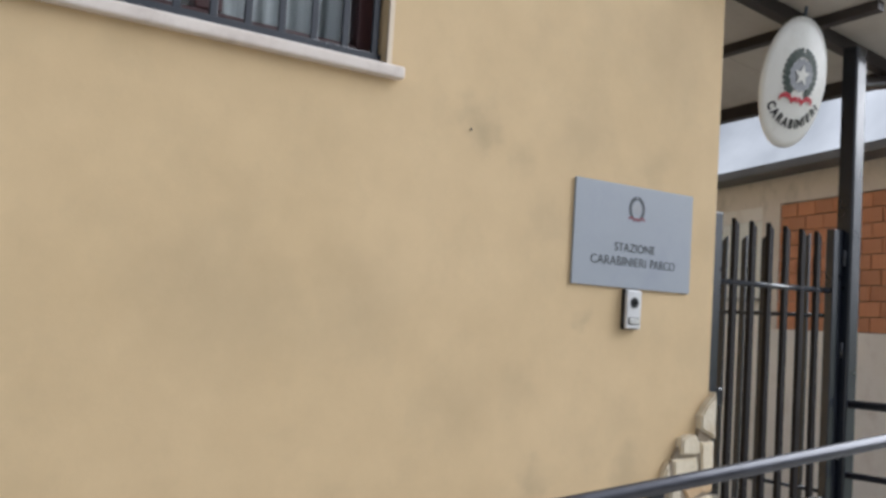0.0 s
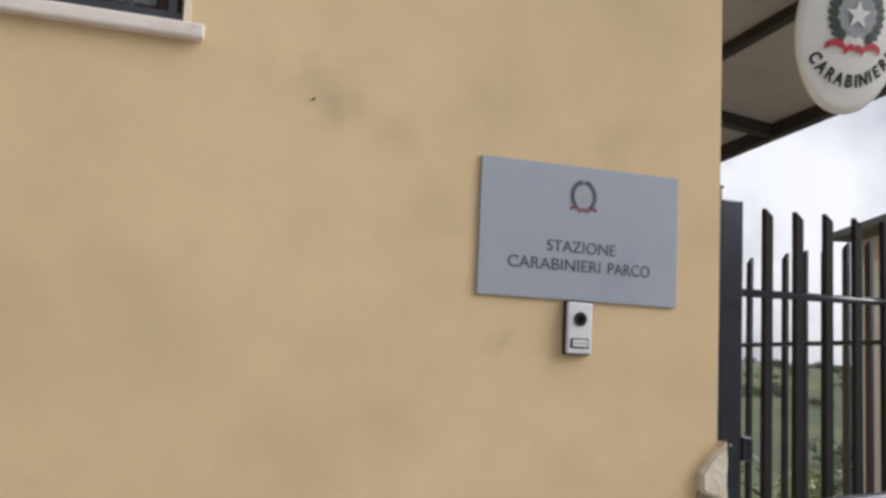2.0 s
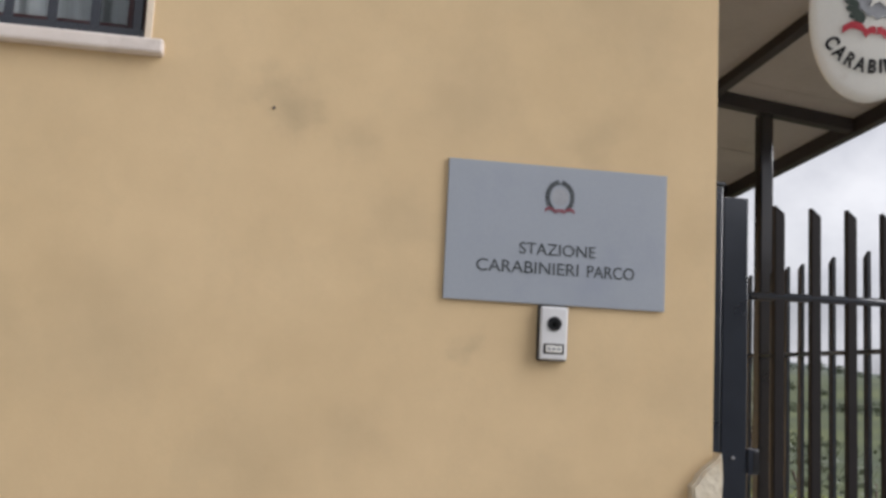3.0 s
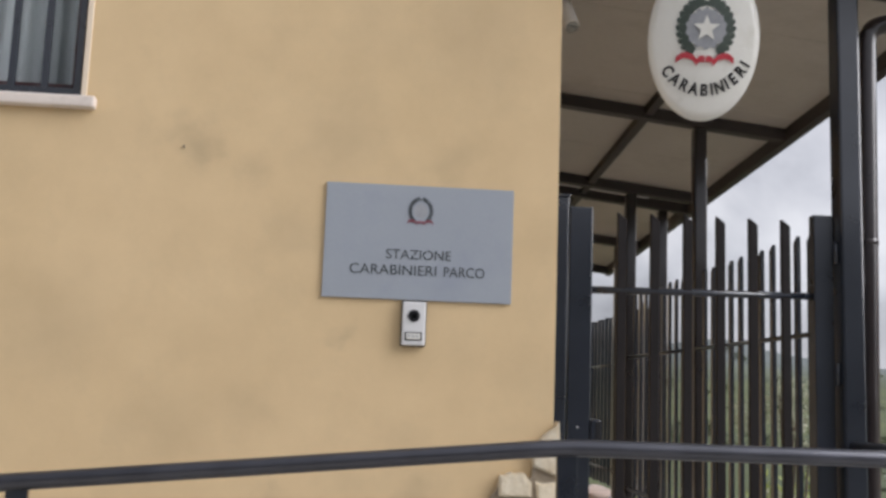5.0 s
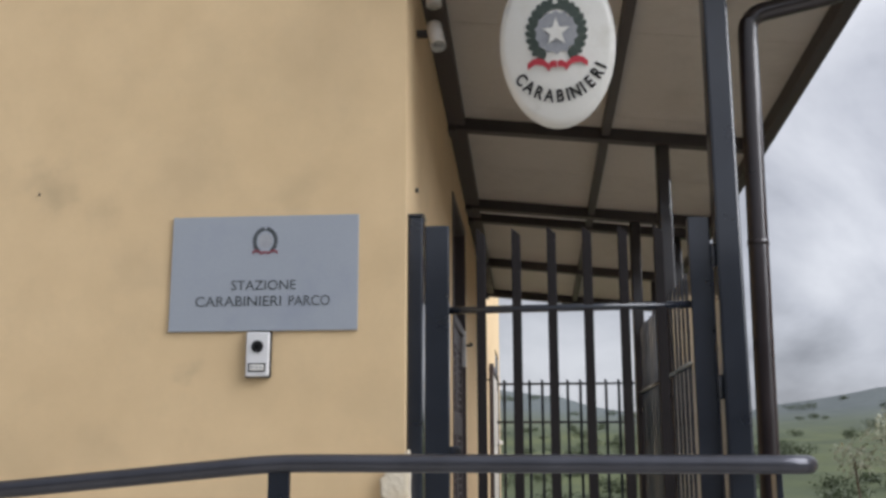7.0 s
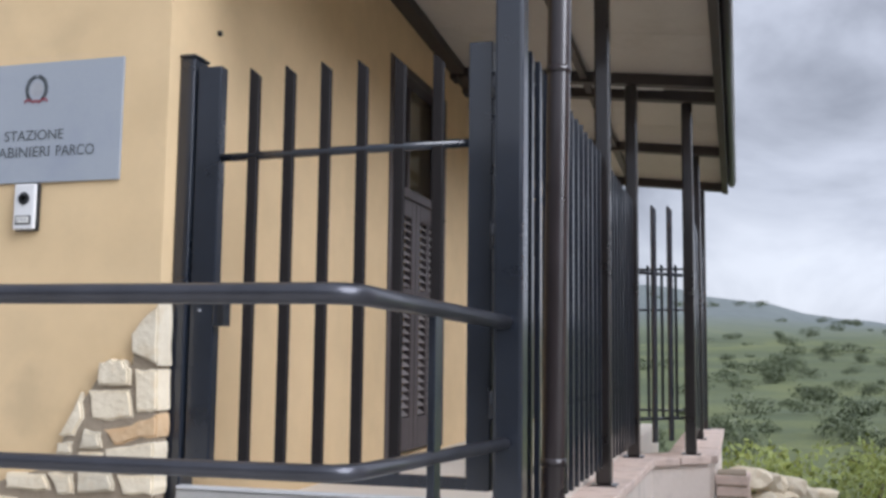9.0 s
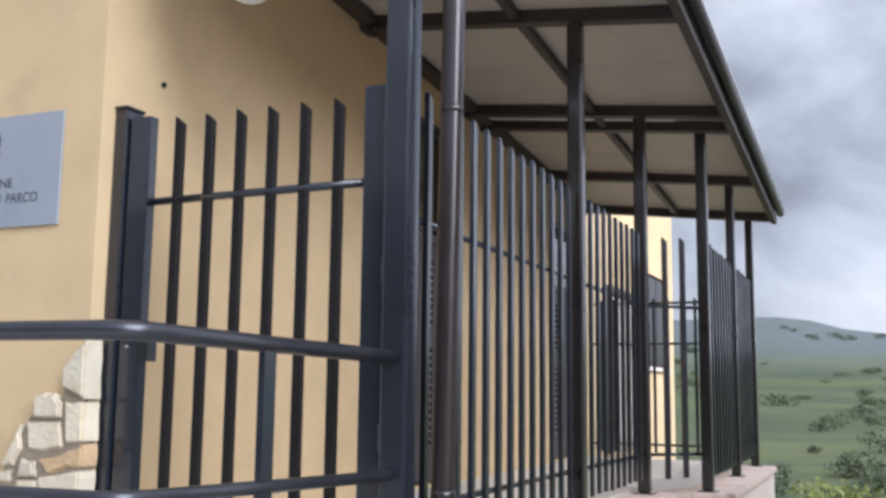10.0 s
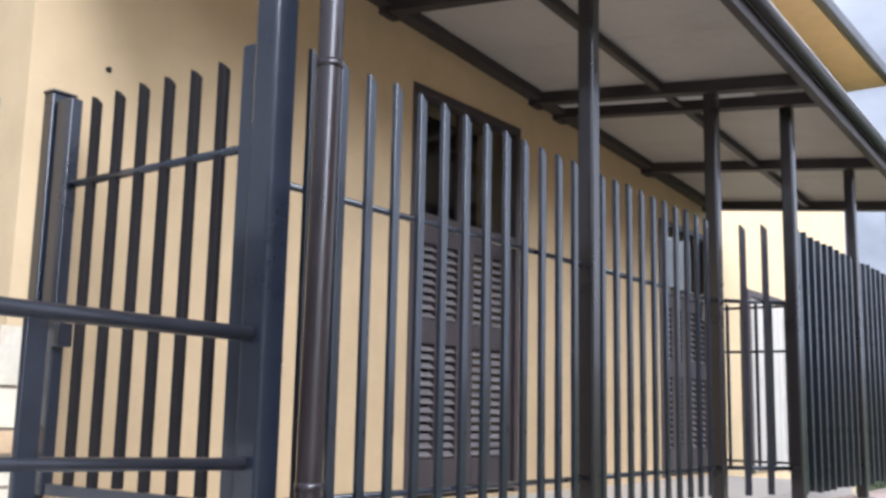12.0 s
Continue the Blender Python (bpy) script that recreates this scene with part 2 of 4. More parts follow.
def terrain_material():
    m, n, l, p = mat("meadow_hills", 0.95)
    t = n.new("ShaderNodeTexCoord").outputs["Object"]
    f1, f2, f3 = noise_node(n, l, t, 0.02, 7, 0.6), noise_node(n, l, t, 0.12, 6, 0.6), noise_node(n, l, t, 1.5, 4)
    col = ramp(n, l, f1, [(0.36, (0.036, 0.054, 0.021)), (0.50, (0.080, 0.100, 0.033)), (0.64, (0.130, 0.146, 0.044))])
    col = mixc(n, l, ramp(n, l, f2, [(0.50, (0, 0, 0)), (0.62, (0.8, 0.8, 0.8))]), col, (0.050, 0.072, 0.034))
    col = mixc(n, l, 0.3, col, ramp(n, l, f3, [(0.3, (0.038, 0.054, 0.022)), (0.7, (0.098, 0.114, 0.047))]))
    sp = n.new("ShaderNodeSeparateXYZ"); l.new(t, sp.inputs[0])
    # distance haze put into the colour: blue-grey woods from 8 m up
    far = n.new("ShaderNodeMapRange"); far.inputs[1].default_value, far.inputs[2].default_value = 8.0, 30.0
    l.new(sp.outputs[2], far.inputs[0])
    hazed_wood = ramp(n, l, f2, [(0.35, (0.085, 0.104, 0.104)), (0.65, (0.125, 0.146, 0.142))])
    col = mixc(n, l, far.outputs[0], col, hazed_wood)
    l.new(col, p.inputs["Base Color"])
    bump(n, l, p, f3, 0.5, 0.1)
    return m


M_TERRAIN = terrain_material()


# ---- mesh helpers ----
def thing(name, loc, label="", category="", group="", kind=""):
    ob = new(name)
    ob.location = loc
    ob.empty_display_size = 0.1
    return tagged(ob, label, category, group, kind)


def root(ob):
    while ob.parent:
        ob = ob.parent
    return ob


def part(name, bm, material, parent=None, label="", smooth=False):
    """One mesh object from a bmesh in world coordinates, under its thing."""
    me = bpy.data.meshes.new(name)
    if parent is not None:
        bmesh.ops.translate(bm, verts=bm.verts, vec=-root(parent).location)
    bm.to_mesh(me)
    bm.free()
    me.materials.append(material)
    if smooth:
        for f in me.polygons:
            f.use_smooth = True
    ob = new(name, me)
    if parent is not None:
        ob.parent = parent
    return tagged(ob, label)


def piece(name, me, parent, loc, turn=0.0):
    """A further object on a mesh that alike pieces share; loc is in the world."""
    ob = new(name, me)
    ob.parent = parent
    ob.location = Vector(loc) - root(parent).location
    ob.rotation_euler[2] = turn
    return ob


def mesh_of(name, bm, material):
    me = bpy.data.meshes.new(name)
    bm.to_mesh(me)
    bm.free()
    me.materials.append(material)
    return me


def box(bm, x0, x1, y0, y1, z0, z1, bev=0.0):
    vs = [bm.verts.new((x, y, z)) for x in (x0, x1) for y in (y0, y1) for z in (z0, z1)]
    fs = [bm.faces.new([vs[i] for i in q]) for q in ((0, 1, 3, 2), (4, 6, 7, 5), (0, 4, 5, 1), (2, 3, 7, 6), (0, 2, 6, 4), (1, 5, 7, 3))]
    if bev:
        es = list({ed for f in fs for ed in f.edges})
        bmesh.ops.bevel(bm, geom=es, offset=bev, segments=2, affect="EDGES", profile=0.5)
    return bm


def one_box(*a):
    return box(bmesh.new(), *a)


def tube(bm, pts, r, seg=12, caps=True):
    """A round tube along a line of points."""
    pts = [Vector(q) for q in pts]
    rings = []
    for i, q in enumerate(pts):
        d = ((pts[min(i + 1, len(pts) - 1)] - q).normalized() + (q - pts[max(i - 1, 0)]).normalized()).normalized()
        u = d.cross(Vector((0.13, 0.31, 0.94)) if abs(d.z) < 0.9 else Vector((0, 1, 0))).normalized()
        v = d.cross(u)
        rings.append([bm.verts.new(q + r * (math.cos(w) * u + math.sin(w) * v)) for w in (2 * math.pi * k / seg for k in range(seg))])
    for ra, rb in zip(rings, rings[1:]):
        for k in range(seg):
            f = bm.faces.new((ra[k], ra[(k + 1) % seg], rb[(k + 1) % seg], rb[k]))
            f.smooth = True
    if caps:
        bm.faces.new(rings[0][::-1]); bm.faces.new(rings[-1])
    return bm


def bent(pts, r=0.08, n=5):
    """The points of a line with its corners rounded."""
    pts = [Vector(q) for q in pts]
    out = [pts[0]]
    for a, b, c in zip(pts, pts[1:], pts[2:]):
        p0, p1 = b + (a - b).normalized() * r, b + (c - b).normalized() * r
        out += [p0.lerp(b, k / n).lerp(b.lerp(p1, k / n), k / n) for k in range(n + 1)]
    return out + [pts[-1]]


def prism(bm, outline, y0, y1):
    """A flat outline of (x, z) points, from y0 (front) to y1."""
    a = [bm.verts.new((x, y0, z)) for x, z in outline]
    b = [bm.verts.new((x, y1, z)) for x, z in outline]
    bm.faces.new(a); bm.faces.new(b[::-1])
    for i in range(len(a)):
        j = (i + 1) % len(a)
        bm.faces.new((a[j], a[i], b[i], b[j]))
    bmesh.ops.recalc_face_normals(bm, faces=bm.faces)
    return bm


def letters(body, size, depth=0.0015, bold=0.0):
    """A word as a mesh in the x-z plane, centred on its middle, facing -y."""
    cu = bpy.data.curves.new("lettering", "FONT")
    cu.body, cu.size, cu.extrude, cu.align_x, cu.align_y = body, size, depth, "CENTER", "CENTER"
    cu.offset = bold
    ob = new("lettering", cu)
    bpy.context.view_layer.update()
    me = bpy.data.meshes.new_from_object(ob.evaluated_get(bpy.context.evaluated_depsgraph_get()))
    bpy.data.objects.remove(ob)
    bm = bmesh.new()
    bm.from_mesh(me)
    bmesh.ops.rotate(bm, verts=bm.verts, cent=(0, 0, 0), matrix=Matrix.Rotation(radians(90), 3, "X"))
    return bm


def moved(bm, m):
    bmesh.ops.transform(bm, verts=bm.verts, matrix=m)
    return bm


# ---- ground and hills ----
def road_z(x):
    return 0.16 - 0.095 * x


def ridge(az):
    """The far crest's height, in degrees above the eye, by the bearing to the right of +y."""
    pts = [(-180, 2.0), (-60, 3.0), (-20, 4.0), (-5, 4.3), (0, 3.4), (5, 2.4), (9, 1.9), (14, 2.8), (19, 3.6), (23, 2.7), (27, 2.1), (34, 1.5), (45, 1.4), (90, 2.0), (180, 2.0)]
    for (a0, v0), (a1, v1) in zip(pts, pts[1:]):
        if a0 <= az <= a1:
            k = (az - a0) / (a1 - a0)
            k = k * k * (3 - 2 * k)
            return v0 + (v1 - v0) * k
    return 2.0


def land_z(x, y):
    dx, dy = x - 6.0, y
    r = math.hypot(dx, dy)
    az = math.degrees(math.atan2(dx, dy))
    base = road_z(max(-14, min(14, x)))
    drop = 0.0
    if y > 2.5:
        drop = min(1.0, (y - 2.5) / 12.0)
    low = base * (1 - drop) - 3.2 * drop
    if r < 22:
        return low
    steps = [(22, -3.2), (60, -4.2), (140, -2.5), (260, 3.0), (420, 9.0)]
    far = 1000.0
    top = 1.2 + math.tan(radians(ridge(az))) * far
    steps += [(620, 9.0 + (top - 9.0) * 0.35), (far, top), (1500, top * 0.9), (4200, 30.0)]
    for (r0, z0), (r1, z1) in zip(steps, steps[1:]):
        if r <= r1:
            k = (r - r0) / (r1 - r0)
            z = z0 + (z1 - z0) * k
            if r < 60 and y < 2.5:
                w = min(1.0, (2.5 - y) / 10)
                z = z * (1 - w) + base * w
            rough = min(1.0, (r - 22) / 80)
            z += rough * (noise.noise(Vector((x / 60, y / 60, 0))) * 1.6 + noise.noise(Vector((x / 17, y / 17, 3))) * 0.5) * (0.6 + r / 900)
            return z
    return 30.0


bm = bmesh.new()
radii = [0.0]
r = 1.0
while r < 4000:
    radii.append(r)
    r *= 1.075
SEG = 220
rows_v = []
for r in radii[1:]:
    ring = []
    for k in range(SEG):
        w = 2 * math.pi * k / SEG
        x, y = 6.0 + r * math.sin(w), r * math.cos(w)
        ring.append(bm.verts.new((x, y, land_z(x, y))))
    rows_v.append(ring)
c = bm.verts.new((6.0, 0, land_z(6.0, 0)))
for k in range(SEG):
    bm.faces.new((c, rows_v[0][(k + 1) % SEG], rows_v[0][k]))
for ra, rb in zip(rows_v, rows_v[1:]):
    for k in range(SEG):
        f = bm.faces.new((ra[k], ra[(k + 1) % SEG], rb[(k + 1) % SEG], rb[k]))
        f.smooth = True
bmesh.ops.recalc_face_normals(bm, faces=bm.faces)
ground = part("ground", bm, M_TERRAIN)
tagged(ground, "green hilly meadow with dark scrub under far wooded ridges coloured hazy", "ground", kind="stuff")

bm = bmesh.new()
for x0 in range(-14, 12):
    a0, a1 = road_z(x0) + 0.02, road_z(x0 + 1) + 0.02
    vs = [bm.verts.new(q) for q in ((x0, -6, a0), (x0 + 1, -6, a1), (x0 + 1, 1.8, a1), (x0, 1.8, a0))]
    bm.faces.new(vs)
# unseen strip beside the fence, added as a reflector for soffit and side wall
for y0 in range(14):
    ya, yb = 1.8 + 0.5 * y0, 2.3 + 0.5 * y0
    for x0 in range(7):
        xa, xb = 5.45 + 0.55 * x0, 6.0 + 0.55 * x0
        bm.faces.new([bm.verts.new((x, y, land_z(x, y) + 0.06)) for x, y in ((xa, ya), (xb, ya), (xb, yb), (xa, yb))])
bmesh.ops.remove_doubles(bm, verts=bm.verts, dist=1e-4)
road = part("road", bm, M_BOUNCE_LANE)
tagged(road, "unseen pale concrete lane along the house, widened to bounce light", "road", kind="structure")

# unseen wall added behind the walk: blocks low sky and darkens paint reflections
tagged(part("unseen_wall", one_box(-16.0, 13.0, -7.4, -7.0, -2.5, 4.2), M_UNSEEN_WALL), "unseen dark wall added across the lane to darken reflections", "wall", kind="structure")

# ---- the house ----
WY, WX = 3.25, 3.82          # the faces of the front wall and of the side wall
TOP, BACK, WEST = 5.55, 14.95, -7.0


def wall_with_holes(u0, u1, z0, z1, holes, put):
    """Boxes round rectangular holes (ua, ub, za, zb), sorted along u; put(ua, ub, za, zb) lays one."""
    at = u0
    for ua, ub, za, zb in holes:
        put(at, ua, z0, z1)
        put(ua, ub, z0, za)
        put(ua, ub, zb, z1)
        at = ub
    put(at, u1, z0, z1)


WIN = (0.62, 1.934, 2.600, 4.0)
DOOR = (5.635, 6.81, 0.66, 3.03)
DOOR2 = (9.03, 10.18, 0.66, 2.80)
WIN3 = (13.1, 14.45, 1.60, 2.80)
bm = bmesh.new()
wall_with_holes(WEST, WX, -1.0, TOP, [WIN], lambda ua, ub, za, zb: box(bm, ua, ub, WY, WY + 0.35, za, zb))
wall_front = tagged(part("wall_front", bm, M_PLASTER), "ochre plastered house wall with grey smudges", "wall", kind="structure")
bm = bmesh.new()
wall_with_holes(WY + 0.35, BACK, -1.0, TOP, [DOOR, DOOR2, WIN3], lambda ua, ub, za, zb: box(bm, WX - 0.35, WX, ua, ub, za, zb))
wall_side = tagged(part("wall_side", bm, M_PLASTER), "ochre plastered side wall of the house", "wall", kind="structure")
bm = bmesh.new()
box(bm, WEST, WEST + 0.3, WY + 0.35, BACK, -1, TOP)
box(bm, WEST + 0.3, WX - 0.35, BACK - 0.3, BACK, -1, TOP)
tagged(part("wall_back", bm, M_PLASTER), "plain ochre rear walls of the house", "wall", kind="structure")
eave = thing("roof_eave", (WX, WY, TOP), "beige soffit of the house roof with a dark gutter edge", "roof", kind="structure")
bm = bmesh.new()
box(bm, WEST - 0.4, 4.40, WY - 0.5, BACK + 0.16, TOP, TOP + 0.14)
part("soffit", bm, M_PLASTER, eave)
part("roof_edge", one_box(4.402, 4.49, WY - 0.5, BACK + 0.18, TOP + 0.02, TOP + 0.17, 0.02), M_ROOFEDGE, eave, "dark gutter along the eave")
# inner floor and ceiling; near-black sheets behind the doors give the room's shade
tagged(part("floor", one_box(WEST + 0.3, WX - 0.35, WY + 0.35, BACK - 0.3, 0.5, 0.64), M_TERR), "tiled floor inside the house", "floor", kind="structure")
tagged(part("ceiling", one_box(WEST + 0.3, WX - 0.35, WY + 0.35, BACK - 0.3, 4.3, 4.4), M_REVEAL), "plain plaster ceiling inside the house", "ceiling", kind="structure")


# ---- front window with its grille ----
def front_window():
    x0, x1, z0, z1 = WIN
    w = thing("window_1", (x0, WY, z0), "dark brown wooden window behind an iron grille, curtains drawn", "window", kind="structure")
    y = WY + 0.10
    fr = part("window_frame", bmesh.new(), M_WOOD, w)
    bm = bmesh.new()
    box(bm, x0, x0 + 0.07, y, y + 0.07, z0 + 0.002, z1, 0.006)
    box(bm, x1 - 0.07, x1, y, y + 0.07, z0 + 0.002, z1, 0.006)
    box(bm, x0 + 0.07, x1 - 0.07, y, y + 0.07, z0 + 0.002, z0 + 0.08, 0.006)
    box(bm, x0 + 0.07, x1 - 0.07, y, y + 0.07, z1 - 0.08, z1, 0.006)
    xm = (x0 + x1) / 2
    box(bm, xm - 0.05, xm + 0.05, y - 0.004, y + 0.07, z0 + 0.08, z1 - 0.08, 0.006)
    bmesh.ops.translate(bm, verts=bm.verts, vec=-w.location)
    bm.to_mesh(fr.data); bm.free()
    for ua, ub in ((x0 + 0.07, xm - 0.05), (xm + 0.05, x1 - 0.07)):
        g = part("pane", one_box(ua, ub, y + 0.03, y + 0.036, z0 + 0.08, z1 - 0.08), M_GLASS, w)
        g.visible_shadow = False
        bm = bmesh.new()
        n = 40
        for k in range(n):
            xa, xb = ua + (ub - ua) * k / n, ua + (ub - ua) * (k + 1) / n
            ya, yb = (y + 0.13 + 0.012 * math.sin(i * 1.1) for i in (k, k + 1))
            bm.faces.new([bm.verts.new(q) for q in ((xa, ya, z0 + 0.06), (xb, yb, z0 + 0.06), (xb, yb, z1 - 0.05), (xa, ya, z1 - 0.05))])
        part("curtain", bm, M_CURTAIN, w, "white gathered curtain", smooth=True)
    gr = part("grille", one_box(x0 + 0.004, x1 - 0.004, WY + 0.03, WY + 0.055, z0 + 0.012, z0 + 0.045, 0.003), M_SLATE, w, "dark iron window grille")
    me = mesh_of("grille_bar", one_box(-0.014, 0.014, -0.007, 0.007, z0 + 0.045, z1 - 0.03, 0.002), M_SLATE)
    x = 1.778 + 0.127
    while x > x0 + 0.03:
        piece("grille_bar", me, gr, (x, WY + 0.042, 0))
        x -= 0.127
    part("grille_rail", one_box(x0 + 0.004, x1 - 0.004, WY + 0.03, WY + 0.055, z1 - 0.03, z1 - 0.004, 0.003), M_SLATE, gr)
    part("reveal", one_box(x1 - 0.0, x1 + 0.022, WY - 0.006, WY + 0.008, z0, z1, 0.002), M_REVEAL, w, "pale plaster edge of the opening")
    part("window_sill", one_box(x0 - 0.06, x1 + 0.062, WY - 0.042, WY + 0.10, z0 - 0.046, z0, 0.008), M_SILL, w, "pale stone window sill")
    return w


front_window()


# ---- doors of the side wall, behind the fence ----
def shutter_leaf(parent, ya, yb, z0, z1, mid):
    """One louvred shutter leaf in the side wall's plane."""
    x0, x1 = WX - 0.06, WX - 0.015
    bm = bmesh.new()
    st = 0.085
    for za, zb in ((z0, z0 + 0.2), (mid - 0.07, mid + 0.07), (z1 - 0.11, z1)):
        box(bm, x0, x1, ya + st, yb - st, za, zb, 0.004)
    box(bm, x0, x1, ya + 0.004, ya + st, z0, z1, 0.004)
    box(bm, x0, x1, yb - st, yb - 0.004, z0, z1, 0.004)
    ym = (ya + yb) / 2
    box(bm, x0, x1 - 0.003, ym - 0.03, ym + 0.03, z0 + 0.2, mid - 0.07, 0.003)
    box(bm, x0, x1 - 0.003, ym - 0.03, ym + 0.03, mid + 0.07, z1 - 0.11, 0.003)
    leaf = part("shutter_leaf", bm, M_SHUTTER, parent, "brown louvred shutter leaf")
    s = bmesh.new()
    box(s, -0.024, 0.024, ya + st - 0.002 - (ya + ym) / 2 - 0.0, ym - 0.03 - (ya + ym) / 2 + 0.002, -0.004, 0.004)
    bmesh.ops.rotate(s, verts=s.verts, cent=(0, 0, 0), matrix=Matrix.Rotation(radians(38), 3, "Y"))
    me = mesh_of("slat", s, M_SLAT_SKYLIT)
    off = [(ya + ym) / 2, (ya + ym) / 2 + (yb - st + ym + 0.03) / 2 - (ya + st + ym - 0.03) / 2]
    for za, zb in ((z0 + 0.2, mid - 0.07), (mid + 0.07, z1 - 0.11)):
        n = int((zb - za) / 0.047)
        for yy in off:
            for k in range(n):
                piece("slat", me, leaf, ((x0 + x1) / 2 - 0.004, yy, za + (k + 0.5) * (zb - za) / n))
    return leaf


def shutter_door(name, y0, y1, z0, z1, split, mid, label):
    d = thing(name, (WX, y0, z0), label, "door", kind="structure")
    bm = bmesh.new()
    x0, x1 = WX - 0.10, WX + 0.008
    box(bm, x0, x1, y0, y0 + 0.05, z0, z1, 0.004)
    box(bm, x0, x1, y1 - 0.05, y1, z0, z1, 0.004)
    box(bm, x0, x1, y0 + 0.05, y1 - 0.05, z1 - 0.05, z1, 0.004)
    box(bm, x0, x1 - 0.004, y0 + 0.05, y1 - 0.05, split - 0.03, split + 0.03, 0.004)
    part("door_frame", bm, M_SHUTTER, d)
    ym = (y0 + y1) / 2
    shutter_leaf(d, y0 + 0.05, ym, z0 + 0.02, split - 0.03, mid)
    shutter_leaf(d, ym, y1 - 0.05, z0 + 0.02, split - 0.03, mid)
    part("fanlight", one_box(WX - 0.09, WX - 0.082, y0 + 0.05, y1 - 0.05, split + 0.03, z1 - 0.05), M_GLASS, d, "dark fanlight pane")
    part("glazing_bar", one_box(WX - 0.10, WX - 0.07, ym - 0.025, ym + 0.025, split + 0.03, z1 - 0.05, 0.003), M_SHUTTER, d)
    bm = one_box(WX - 0.012, WX + 0.02, y1 - 0.20, y1 - 0.16, z0 + 1.35, z0 + 1.60, 0.006)
    h = part("lock_plate", bm, M_ZINC, d, "pale metal lock plate")
    part("handle", tube(bmesh.new(), bent([(WX + 0.015, y1 - 0.18, z0 + 1.50), (WX + 0.06, y1 - 0.18, z0 + 1.50), (WX + 0.06, y1 - 0.30, z0 + 1.50)], 0.015, 3), 0.009, 8), M_BLACK, h)
    # added near-black sheet: the unlit room's shade as a colour behind the fanlight
    tagged(part("room_shade_sheet", one_box(WX - 0.62, WX - 0.52, y0 - 0.9, y1 + 0.9, 0.64, 4.3), M_ROOM_SHADE), "near-black sheet standing in for the shade of the room", "wall", kind="structure")
    return d


shutter_door("door_1", *DOOR, 2.25, 1.60, "tall brown louvred shutter door with a dark fanlight")
shutter_door("door_2", *DOOR2, 2.20, 1.55, "second brown louvred shutter door under the canopy")


def far_window():
    y0, y1, z0, z1 = WIN3
    w = thing("window_2", (WX, y0, z0), "closed dark shuttered window far along the side wall", "window", kind="structure")
    part("window_frame", one_box(WX - 0.12, WX - 0.04, y0, y1, z0, z1, 0.01), M_SHUTTER, w)
    part("window_sill", one_box(WX - 0.1, WX + 0.05, y0 - 0.06, y1 + 0.06, z0 - 0.05, z0 - 0.002, 0.005), M_SILL, w)
    for k in range(2):
        ya = y0 + 0.04 + k * (y1 - y0 - 0.04) / 2
        part("shutter", one_box(WX - 0.04, WX - 0.005, ya, ya + (y1 - y0) / 2 - 0.06, z0 + 0.04, z1 - 0.04, 0.006), M_BLACK, w)


far_window()
d3 = thing("door_3", (WX, 11.1, 0.62), "cream double panel door far along the side wall", "door", kind="structure")
bm = bmesh.new()
box(bm, WX + 0.002, WX + 0.05, 11.05, 11.12, 0.62, 2.42, 0.004)
box(bm, WX + 0.002, WX + 0.05, 12.88, 12.95, 0.62, 2.42, 0.004)
box(bm, WX + 0.002, WX + 0.05, 11.12, 12.88, 2.35, 2.42, 0.004)
part("door_frame", bm, M_SHUTTER, d3, "dark brown frame")
for ya in (11.125, 12.005):
    lf = part("leaf", one_box(WX + 0.002, WX + 0.03, ya, ya + 0.87, 0.64, 2.345, 0.004), M_CREAM, d3, "cream painted leaf")
    for za, zb in ((0.78, 1.4), (1.52, 2.22)):
        part("panel", one_box(WX + 0.03, WX + 0.04, ya + 0.12, ya + 0.75, za, zb, 0.004), M_CREAM, lf)

# ---- porch floor, plinth, ramp ----
FX0, FK = 5.085, 0.002       # the fence runs almost along y: x = FX0 + FK * (y - 3.4)


def fx(y):
    return FX0 + FK * (y - 3.4)


P3Y, P4X, P4Y, PEND = 6.97, 5.435, 7.31, 10.05
PL = 0.615                     # top of the plinth
bm = bmesh.new()
box(bm, WX, 5.0, 3.32, 10.2, -3.5, 0.64)
tagged(part("porch_floor", bm, M_TERR), "raised tiled porch floor along the house", "floor", kind="structure")


